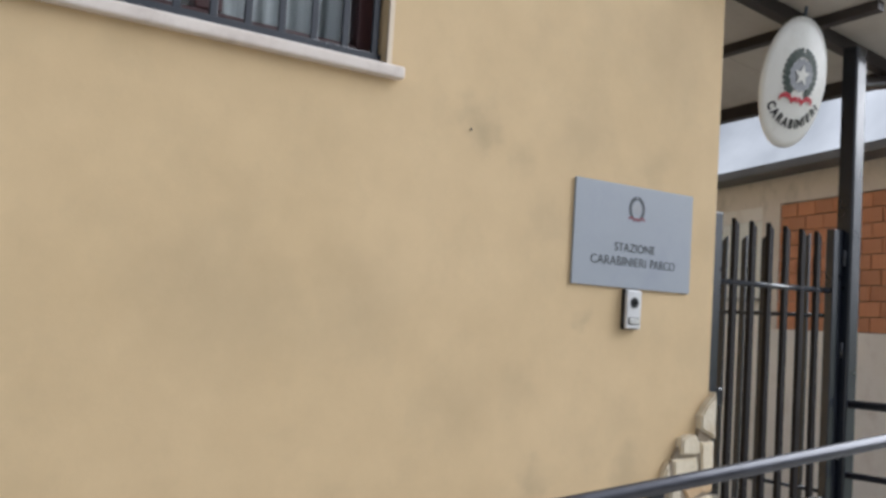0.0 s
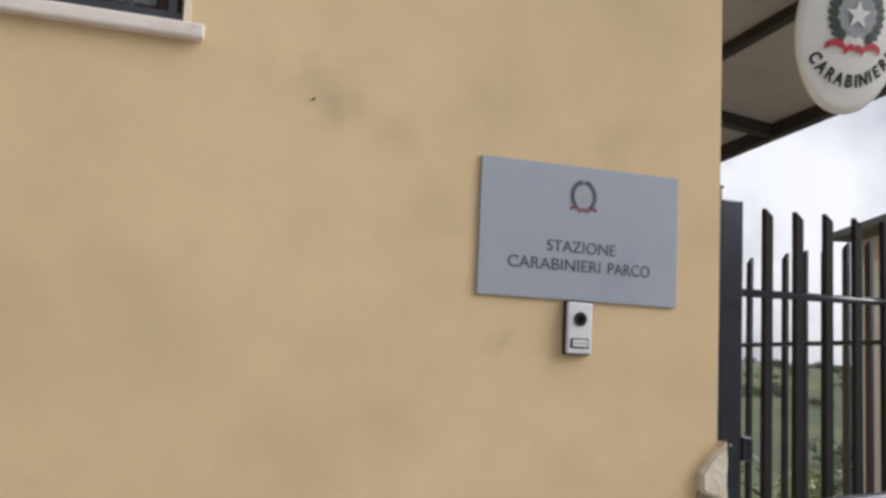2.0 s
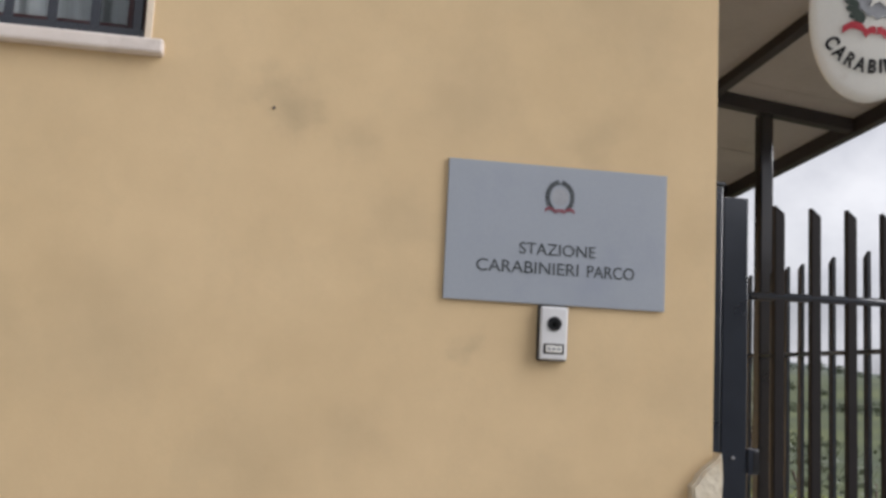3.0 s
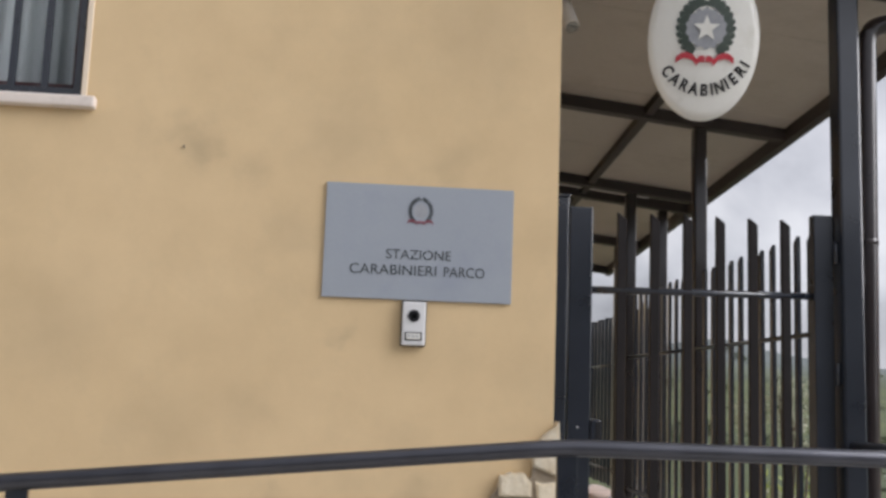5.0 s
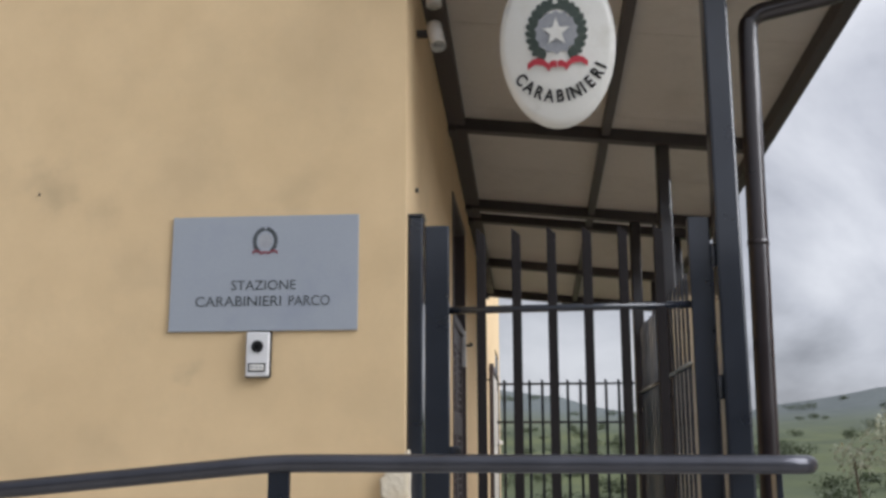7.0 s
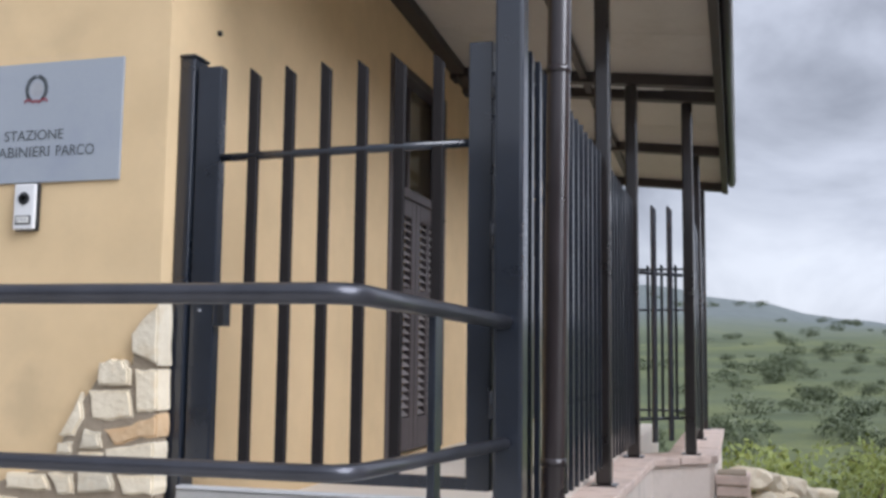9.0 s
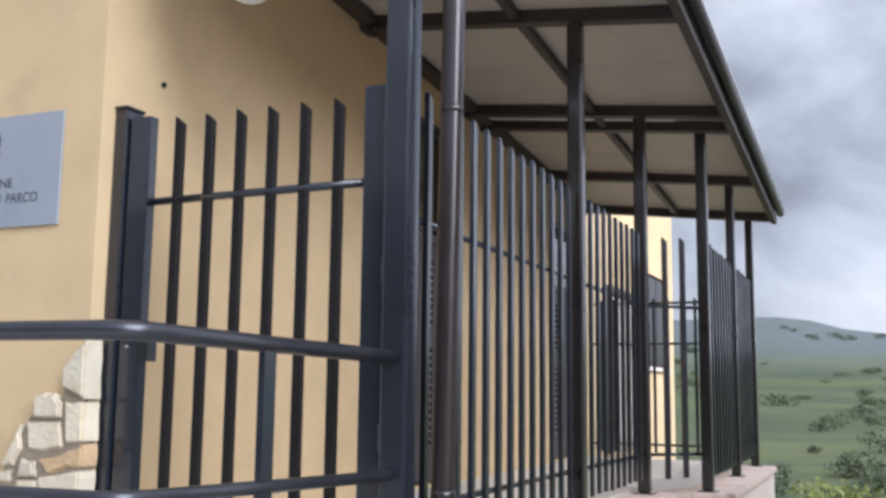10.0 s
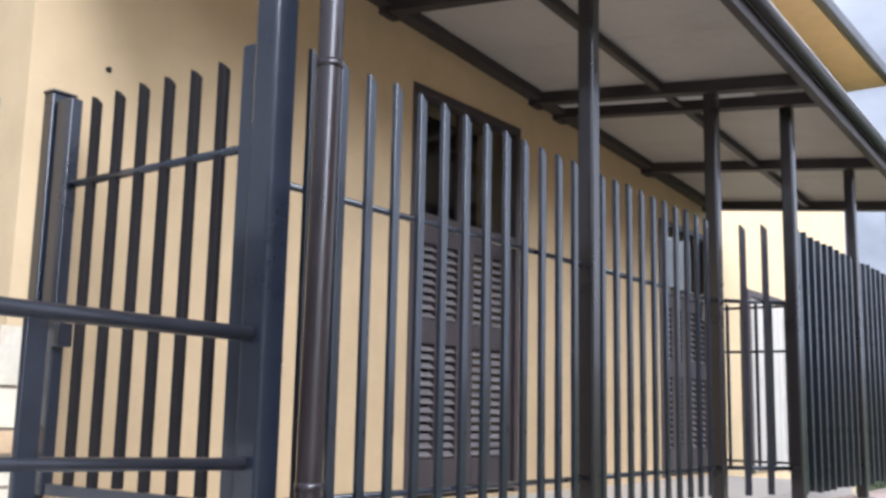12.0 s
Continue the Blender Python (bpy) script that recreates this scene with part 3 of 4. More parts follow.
def plinth(name, pts, width, label):
    """A low wall under the fence along points (x, y), with coping slabs."""
    t = thing(name, (*pts[0], PL), label, "wall", kind="structure")
    for (xa, ya), (xb, yb) in zip(pts, pts[1:]):
        d = Vector((xb - xa, yb - ya, 0))
        n = Vector((d.y, -d.x, 0)).normalized()
        bm = bmesh.new()
        q = [Vector((xa, ya, 0)) + n * 0.09, Vector((xb, yb, 0)) + n * 0.09, Vector((xb, yb, 0)) - n * 0.25, Vector((xa, ya, 0)) - n * 0.25]
        lo = [bm.verts.new((v.x, v.y, -3.6)) for v in q]
        hi = [bm.verts.new((v.x, v.y, PL - 0.05)) for v in q]
        bm.faces.new(hi)
        for i in range(4):
            bm.faces.new((lo[i], lo[(i + 1) % 4], hi[(i + 1) % 4], hi[i]))
        bmesh.ops.recalc_face_normals(bm, faces=bm.faces)
        part("wall_body", bm, M_WHITEWASH, t)
        count = max(1, round(d.length / 0.30))
        turn = math.atan2(d.y, d.x)
        me = mesh_of("coping_brick", one_box(-d.length / count / 2 + 0.004, d.length / count / 2 - 0.004, -0.115, 0.22, PL - 0.05, PL, 0.006), M_COPING)
        for k in range(count):
            f = (k + 0.5) / count
            piece("coping_brick", me, t, (xa + d.x * f, ya + d.y * f, random.uniform(-0.004, 0.004)), turn)
    return t


plinth("fence_plinth", [(5.06, 3.30), (fx(P3Y) + 0.02, P3Y)], 0.3, "whitewashed plinth under the fence with terracotta coping")
plinth("fence_plinth", [(fx(P3Y) + 0.02, P3Y), (P4X + 0.06, P4Y)], 0.3, "short jog of the fence plinth with terracotta coping")
plinth("fence_plinth", [(P4X + 0.06, P4Y), (P4X + 0.06, PEND + 0.1)], 0.3, "whitewashed plinth under the far fence with terracotta coping")

# a rough brick pier at the jog of the plinth
pier = thing("brick_pier", (5.72, 7.5, -3), "rough pinkish brick pier at the jog of the plinth", "pier", kind="structure")
part("mortar_core", one_box(5.60, 5.79, 7.32, 7.60, -3.2, 0.50), M_MORTAR, pier)
me = mesh_of("brick", one_box(-0.11, 0.11, -0.15, 0.15, 0, 0.062, 0.006), M_COPING)
for k in range(16):
    piece("brick", me, pier, (5.70 + random.uniform(-0.012, 0.012), 7.46 + random.uniform(-0.015, 0.015), 0.50 - 0.075 * (k + 1)), random.uniform(-0.05, 0.05))

# low broken stone wall running on from the plinth
sw = thing("stone_wall", (5.9, 11.3, -1), "low broken dry stone wall beyond the porch", "wall", kind="structure")


def rubble(sx, sy, sz, seed):
    bm = bmesh.new()
    bmesh.ops.create_icosphere(bm, subdivisions=2, radius=1.0)
    for v in bm.verts:
        k = 1 + 0.35 * noise.noise(v.co * 1.3 + Vector((seed * 3.1, 0, 0)))
        v.co = Vector((max(-0.8, min(0.8, v.co.x)) * sx * k, max(-0.8, min(0.8, v.co.y)) * sy * k, max(-0.75, min(0.75, v.co.z)) * sz * k))
    return bm


meshes = [mesh_of("stone", rubble(0.18, 0.15, 0.105, k), M_STONE) for k in range(6)]
rs = random.Random(4)
for k in range(110):
    f = k % 11
    lvl = k // 11
    x, y = 5.86 + 0.075 * f + rs.uniform(-0.06, 0.06), 8.5 + 0.22 * f + rs.uniform(-0.06, 0.06)
    piece("stone", meshes[rs.randrange(6)], sw, (x, y, -1.02 + 0.15 * lvl - 0.045 * f + rs.uniform(-0.04, 0.04)), rs.uniform(0, 6))

# landing and ramp with a concrete step in front of the gate
bm = bmesh.new()
v = [bm.verts.new(q) for q in ((-2.2, 1.95, -0.16), (3.65, 1.95, 0.42), (3.65, WY, 0.42), (-2.2, WY, -0.16), (-2.2, 1.95, -1.5), (3.65, 1.95, -1.5), (3.65, WY, -1.5), (-2.2, WY, -1.5))]
for q in ((0, 1, 2, 3), (4, 7, 6, 5), (0, 4, 5, 1), (2, 6, 7, 3), (0, 3, 7, 4), (1, 5, 6, 2)):
    bm.faces.new([v[i] for i in q])
bmesh.ops.recalc_face_normals(bm, faces=bm.faces)
tagged(part("ramp", bm, M_CONCRETE), "grey concrete ramp rising along the house", "ramp", kind="structure")
tagged(part("landing", one_box(3.65, 5.2, 1.95, 3.29, -1.5, 0.42, 0.01), M_CONCRETE), "grey concrete landing before the gate", "landing", kind="structure")
tagged(part("step", one_box(3.885, 4.98, 3.29, 3.415, 0.3, 0.785, 0.008), M_CONCRETE), "grey concrete threshold step under the gate", "step", kind="structure")
ts = thing("threshold_strip", (4.43, 3.288, 0.787), "thin zinc edge strip along the step before the gate", "trim", kind="structure")
part("strip", one_box(3.89, 4.975, 3.284, 3.325, 0.7855, 0.797, 0.003), M_ZINC, ts)


# ---- canopy ----
SOFF_W1, SLOPE, FALL = 3.536, 0.105, 0.063   # soffit height at the wall over the gate, its fall outwards and along the house
CX1 = 5.685                            # outer edge


def canopy(name, y0, y1, zw, rafters, joints, xout, label):
    """A lean-to roof of sandwich panels on painted steel rafters."""
    t = thing(name, (WX, y0, zw), label, "canopy", kind="structure")

    def zz(x, y):
        return zw - SLOPE * (x - WX) - FALL * (y - 3.44)

    def sloped(xa, xb, ya, yb, lo, hi):
        """A bar that follows the roof's fall, lo and hi above the soffit."""
        bm = bmesh.new()
        vs = [bm.verts.new((x, y, zz(x, y) + h)) for x in (xa, xb) for y in (ya, yb) for h in (lo, hi)]
        for q in ((0, 1, 3, 2), (4, 6, 7, 5), (0, 4, 5, 1), (2, 3, 7, 6), (0, 2, 6, 4), (1, 5, 7, 3)):
            bm.faces.new([vs[i] for i in q])
        bmesh.ops.recalc_face_normals(bm, faces=bm.faces)
        return bm

    js = [y0] + joints + [y1]
    for ya, yb in zip(js, js[1:]):
        part("roof_panel", sloped(WX, xout - 0.02, ya + 0.003, yb - 0.003, 0.0, 0.045), M_SOFFIT, t)
    part("roof_sheet", sloped(WX, xout + 0.04, y0 - 0.01, y1 + 0.01, 0.047, 0.062), M_ZINC, t, "pale metal roof sheet")
    for y in rafters:
        part("rafter", sloped(WX + 0.05, xout - 0.055, y - 0.035, y + 0.035, -0.075, -0.002), M_BEAM, t)
        part("bracket", sloped(WX + 0.001, WX + 0.049, y - 0.06, y + 0.06, -0.095, -0.002), M_BEAM, t)
    spans = [y0] + [y for y in rafters if y0 + 0.1 < y < y1 - 0.1] + [y1]
    for ya, yb in zip(spans, spans[1:]):
        part("purlin", sloped(4.74, 4.79, ya + 0.037, yb - 0.037, -0.055, -0.002), M_BEAM, t)
        part("wall_plate", sloped(WX + 0.001, WX + 0.105, ya + 0.062, yb - 0.062, -0.06, -0.002), M_BEAM, t)
    part("flashing", sloped(WX + 0.06, xout - 0.4, 7.05, 7.20, -0.03, -0.002), M_ZINC, t, "pale metal strip between two rafters")
    part("fascia", sloped(xout - 0.054, xout, y0, y1, -0.085, -0.001), M_BEAM, t, "dark fascia beam")
    bm = bmesh.new()
    rim = []
    for k in range(9):
        w = math.pi * k / 8
        rim.append((xout + 0.035 - 0.032 * math.cos(w), 0.03 - 0.045 * math.sin(w)))
    for (xa, za), (xb, zb) in zip(rim, rim[1:]):
        f = bm.faces.new([bm.verts.new(q) for q in ((xa, y0, zz(xout, y0) + za), (xb, y0, zz(xout, y0) + zb), (xb, y1, zz(xout, y1) + zb), (xa, y1, zz(xout, y1) + za))])
        f.smooth = True
    bmesh.ops.remove_doubles(bm, verts=bm.verts, dist=1e-5)
    bmesh.ops.solidify(bm, geom=bm.faces, thickness=0.004)
    g = part("gutter", bm, M_GUTTER, t, "dark half-round gutter")
    part("gutter_bead", tube(bmesh.new(), [(xout + 0.070, y0, zz(xout, y0) + 0.032), (xout + 0.070, y1, zz(xout, y1) + 0.032)], 0.006, 8), M_ZINC, g, "pale rolled edge")
    return t


canopy("canopy", 2.98, 10.12, SOFF_W1, [3.44, 5.36, 6.97, 7.30, 8.75, 10.06], [4.10, 5.15, 6.20, 7.13, 8.2, 9.25], CX1, "lean-to canopy of pale panels on dark steel rafters")


# ---- posts ----
def post(x, y, w, z0, z1, label, paint=M_IRON, plate=True):
    t = thing("post", (x, y, z0), label, "post", "canopy posts")
    part("shaft", one_box(x - w / 2, x + w / 2, y - w / 2, y + w / 2, z0 + (0.008 if plate else 0), z1, 0.011), paint, t)
    if plate:
        part("base_plate", one_box(x - w / 2 - 0.025, x + w / 2 + 0.025, y - w / 2 - 0.025, y + w / 2 + 0.025, z0 + 0.0005, z0 + 0.008), paint, t)
    return t


def under(x, y):
    return SOFF_W1 - SLOPE * (x - WX) - FALL * (y - 3.44) - 0.082


post(5.051, 3.342, 0.096, 0.42, under(5.045, 3.40), "tall slate-grey square steel post beside the gate", M_SLATE)
post(5.095, 5.36, 0.08, PL, under(5.095, 5.36), "near-black square steel canopy post in the fence")
post(5.085, P3Y, 0.08, PL, under(5.085, P3Y), "near-black square steel canopy post at the fence jog")
post(P4X, P4Y, 0.075, PL, under(P4X, P4Y), "near-black square steel canopy post at the outer fence corner")
post(P4X, 8.75, 0.07, PL, under(P4X, 8.75), "near-black square steel canopy post in the outer fence")
post(P4X, PEND, 0.07, PL, under(P4X, PEND), "near-black square steel canopy post at the porch end")

# ---- fence ----
BT, BB, RT, RB = 2.300, 0.71, 1.832, 0.86     # bar tops and feet, rails


def bar_mesh(w, d, z0, z1, cut, name="bar", paint=M_SLATE):
    """A flat bar whose top is cut on a slant."""
    bm = one_box(-w / 2, w / 2, -d / 2, d / 2, z0, z1, 0.0)
    for v in bm.verts:
        if v.co.z > z1 - 0.001 and v.co.x > 0:
            v.co.z -= cut
    bmesh.ops.bevel(bm, geom=list(bm.edges), offset=0.002, segments=1, affect="EDGES")
    return mesh_of(name, bm, paint)


BAR = bar_mesh(0.036, 0.021, BB, BT, 0.03)
BAR_DEEP = bar_mesh(0.036, 0.036, BB, BT, 0.03)
BAR_FAR = bar_mesh(0.028, 0.016, BB, 2.17, 0.02)


def fence(pa, pb, step, label, me=BAR, rails=(RT, RB)):
    xa, ya, xb, yb = *pa, *pb
    d = Vector((xb - xa, yb - ya, 0))
    t = thing("fence", (xa, ya, PL), label, "fence", "porch fence sections")
    turn = math.atan2(d.y, d.x)
    inx, iny = -0.021 * d.y / d.length, 0.021 * d.x / d.length
    for z in rails:
        part("rail", tube(bmesh.new(), [(xa + inx, ya + iny, z), (xb + inx, yb + iny, z)], 0.012, 10), M_SLATE, t)
    n = int(d.length / step)
    pad = (d.length - (n - 1) * step) / 2
    for k in range(n):
        f = (pad + k * step) / d.length
        piece("bar", me, t, (xa + d.x * f, ya + d.y * f, random.uniform(-0.006, 0.006)), turn + random.uniform(-0.02, 0.02))
    return t


fence((fx(3.44), 3.392), (fx(5.32), 5.32), 0.146, "slate-grey steel bar fence beside the gate")
fence((fx(5.4), 5.40), (fx(P3Y), P3Y - 0.04), 0.146, "slate-grey steel bar fence along the porch")
fence((fx(P3Y) + 0.03, P3Y + 0.03), (P4X - 0.03, P4Y - 0.03), 0.14, "short slate-grey bar fence across the jog")
fence((P4X, P4Y + 0.04), (P4X, 8.71), 0.150, "slate-grey steel bar fence along the outer porch", BAR_DEEP)
fence((P4X, 8.79), (P4X, PEND - 0.04), 0.150, "slate-grey steel bar fence at the far porch", BAR_DEEP)
fence((WX + 0.12, PEND), (P4X - 0.04, PEND), 0.130, "thin slate-grey bar fence closing the porch end", BAR_FAR, (2.12, 1.73, 0.78))

# ---- gate ----
GY = 3.375


def gate():
    pl = thing("gate_post", (3.85, GY, 0.42), "slate-grey square steel gate post against the house corner", "post")
    part("shaft", one_box(3.822, 3.880, GY - 0.055, GY + 0.045, 0.42, 2.319, 0.006), M_SLATE, pl)
    part("cap", one_box(3.8215, 3.884, GY - 0.06, GY + 0.05, 2.320, 2.331, 0.003), M_SLATE, pl, "flat steel cap")
    g = thing("gate", (3.95, GY, 0.8), "closed slate-grey steel bar gate with slanted bar tops", "gate")
    bm = bmesh.new()
    box(bm, 3.888, 3.982, GY - 0.04, GY + 0.01, 0.82, 2.285, 0.005)
    part("stile", bm, M_SLATE, g)
    part("stile", one_box(4.905, 4.988, GY - 0.04, GY + 0.01, 0.82, 2.300, 0.005), M_SLATE, g)
    part("rail", tube(bmesh.new(), [(3.982, GY - 0.015, 1.950), (4.905, GY - 0.015, 1.962)], 0.015, 12), M_SLATE, g)
    part("bottom_rail", one_box(3.982, 4.905, GY - 0.03, GY + 0.0, 0.82, 0.86, 0.004), M_SLATE, g)
    me = bar_mesh(0.036, 0.026, 0.86, 2.275, 0.03, "bar", M_GATEBAR)
    for k in range(6):
        piece("bar", me, g, (4.106 + 0.1375 * k, GY - 0.015, random.uniform(-0.004, 0.004)))
    lk = part("lock", one_box(3.983, 4.022, GY - 0.046, GY + 0.016, 1.345, 1.432, 0.005), M_SLATE, g, "box lock with a dark slot")
    part("keyhole", one_box(4.003, 4.0245, GY - 0.0485, GY - 0.030, 1.352, 1.425, 0.003), M_BLACK, lk, "dark latch slot")
    part("bolt_head", tube(bmesh.new(), [(3.93, GY - 0.05, 1.40), (3.93, GY - 0.04, 1.40)], 0.005, 8), M_GEAR, g)
    for z in (1.05, 1.6, 2.1):
        part("hinge", tube(bmesh.new(), [(4.995, GY - 0.047, z), (4.995, GY - 0.047, z + 0.09)], 0.011, 8), M_SLATE, g)
    return g


gate()

# ---- downpipe ----
dp = thing("downpipe", (5.165, 3.44, -0.4), "dark brown round downpipe beside the gate post", "pipe")
part("pipe", tube(bmesh.new(), bent([(5.157, 3.44, -0.4), (5.203, 3.44, 3.165), (5.60, 3.44, 3.255), (5.72, 3.34, 3.31)], 0.08, 6), 0.040, 16, False), M_BROWN, dp)
for z in (0.9, 2.2):
    bm = bmesh.new()
    tube(bm, [(5.1622 + 0.0129 * z, 3.44, z), (5.1622 + 0.0129 * z, 3.44, z + 0.025)], 0.0425, 16)
    part("clamp", bm, M_BROWN, dp)


# ---- handrail before the gate ----
def handrail():
    t = thing("handrail", (3.66, 2.03, 0.42), "dark painted tubular handrail with two rails before the gate", "handrail")
    b1, b2, end = (3.631, 2.083, 1.379), (4.989, 2.083, 1.374), (5.045, 3.297, 1.358)
    low = (-2.0, 2.10, 1.379 - 0.093 * 5.631)
    part("top_rail", tube(bmesh.new(), bent([low, b1, b2, end], 0.09, 6), 0.0235, 14), M_TUBE, t, smooth=False)
    dz = 0.380
    lo = [(q[0], q[1], q[2] - dz) for q in (low, b1, b2, end)]
    lo[2] = (lo[2][0], lo[2][1], 1.005)
    lo[3] = (lo[3][0], lo[3][1], 0.977)
    part("middle_rail", tube(bmesh.new(), bent(lo, 0.07, 5), 0.0185, 12), M_TUBE, t)
    for x, y, zt in ((3.64, 2.085, 1.36), (5.015, 2.61, 1.35), (2.2, 2.088, 1.235), (0.7, 2.092, 1.095), (-0.8, 2.096, 0.955)):
        zb = 0.42 if x > 3.6 else 0.42 - 0.099 * (3.65 - x)
        along = 0.028 if y < 2.3 else 0.010
        across = 0.010 if y < 2.3 else 0.03
        part("baluster", one_box(x - along, x + along, y - across + 0.0, y + across, zb - 0.01, zt, 0.003), M_SLATE, t)
    return t


handrail()


# ---- plaque, intercom, sign ----
def wreath(parent, cx, cz, r, y, leafm, k=1.0, single=False):
    """Two plain leafy arcs round a disc."""
    for side in (-1, 1):
        bm = bmesh.new()
        for i in range(11):
            w = radians(-62 + i * 13.2)
            x, z = cx + side * r * math.cos(w) * 0.88, cz + r * math.sin(w) * 1.02
            tilt = w + math.pi / 2 * 0.9
            for s2 in (-0.55, 0.55):
                aw = tilt + s2
                L, B = r * 0.30 * k, r * 0.095 * k
                o = []
                for q in range(8):
                    ph = 2 * math.pi * q / 8
                    u, v = L * 0.5 + L * 0.5 * math.cos(ph), B * math.sin(ph)
                    px, pz = u * math.cos(aw) - v * math.sin(aw), u * math.sin(aw) + v * math.cos(aw)
                    o.append((x + side * px, z + pz))
                if single:
                    part("leaf", prism(bmesh.new(), o, y - 0.0012 - 0.0002 * (i % 3), y), leafm, parent)
                else:
                    prism(bm, o, y - 0.0012 - 0.0002 * (i % 3), y)
        if single:
            bm.free()
        else:
            part("wreath", bm, leafm, parent)


def star_outline(cx, cz, r, inner=0.42, n=5):
    return [(cx + (r if k % 2 == 0 else r * inner) * math.sin(math.pi * k / n), cz + (r if k % 2 == 0 else r * inner) * math.cos(math.pi * k / n)) for k in range(2 * n)]


def ribbon(parent, cx, cz, w, h, y, material):
    for side in (-1, 1):
        for x0, x1, dz0, dz1 in ((0.02, 0.30, 0.0, -0.25), (0.26, 0.58, -0.3, 0.28), (0.54, 0.95, 0.3, -0.05)):
            o = []
            for q in range(9):
                f = q / 8
                o.append((cx + side * w / 2 * (x0 + (x1 - x0) * f), cz + h * (dz0 + (dz1 - dz0) * f + 0.18 * math.sin(f * math.pi) + 0.26)))
            for q in range(8, -1, -1):
                f = q / 8
                o.append((cx + side * w / 2 * (x0 + (x1 - x0) * f), cz + h * (dz0 + (dz1 - dz0) * f + 0.18 * math.sin(f * math.pi) - 0.26)))
            part("ribbon", prism(bmesh.new(), o, y - 0.002, y), material, parent)


def plaque():
    x0, x1, z0, z1 = 2.904, 3.640, 1.865, 2.316
    t = thing("plaque", (x0, WY, z0), "grey metal wall plaque with an emblem and dark lettering", "sign")
    part("plate", one_box(x0, x1, WY - 0.012, WY - 0.002, z0, z1, 0.0015), M_PLAQUE, t)
    y = WY - 0.012
    cx = (x0 + x1) / 2 + 0.002
    wreath(t, cx, 2.216, 0.046, y, M_INK)
    bm = bmesh.new()
    prism(bm, star_outline(cx, 2.216, 0.030, 0.86, 12), y - 0.0006, y)
    part("gear", bm, M_GEAR, t)
    ribbon(t, cx, 2.170, 0.105, 0.020, y, M_INKRED)
    for word, dx, z, size, wide in (("STAZIONE", -0.002, 2.040, 0.054, 0.254), ("CARABINIERI", -0.098, 1.978, 0.056, 0.336), ("PARCO", 0.178, 1.978, 0.056, 0.160)):
        bm = letters(word, size, 0.0006)
        xs = [v.co.x for v in bm.verts]
        moved(bm, Matrix.Translation((cx + dx, y - 0.001, z)) @ Matrix.Diagonal((wide / (max(xs) - min(xs)), 1, 1, 1)))
        part("lettering", bm, M_INK, t)


plaque()


def intercom():
    x0, x1, z0, z1 = 3.218, 3.308, 1.690, 1.858
    t = thing("intercom", (x0, WY, z0), "silver intercom with a black lens under the plaque", "intercom")
    part("back_box", one_box(x0 - 0.004, x1 + 0.004, WY - 0.018, WY, z0 - 0.004, z1 + 0.004, 0.006), M_BLACK, t, "black rear housing")
    part("front", one_box(x0, x1, WY - 0.034, WY - 0.018, z0, z1, 0.006), M_PLASTIC, t, "silver plastic front")
    xc = (x0 + x1) / 2
    part("lens", tube(bmesh.new(), [(xc, WY - 0.033, 1.803), (xc, WY - 0.038, 1.803)], 0.023, 24), M_BLACK, t, "round black camera lens")
    part("lens_glass", tube(bmesh.new(), [(xc, WY - 0.038, 1.803), (xc, WY - 0.0405, 1.803)], 0.010, 16), M_GLASS, t)
    b = part("call_button", one_box(xc - 0.033, xc + 0.033, WY - 0.0375, WY - 0.033, 1.708, 1.740, 0.003), M_BLACK, t, "framed call button")
    part("name_label", one_box(xc - 0.027, xc + 0.027, WY - 0.0395, WY - 0.0375, 1.713, 1.735, 0.001), M_WHITE, b, "pale name label")
    for k in range(3):
        part("label_bar", one_box(xc - 0.022 + 0.016 * k, xc - 0.011 + 0.016 * k, WY - 0.0402, WY - 0.0395, 1.720, 1.728), M_GEAR, b)


intercom()


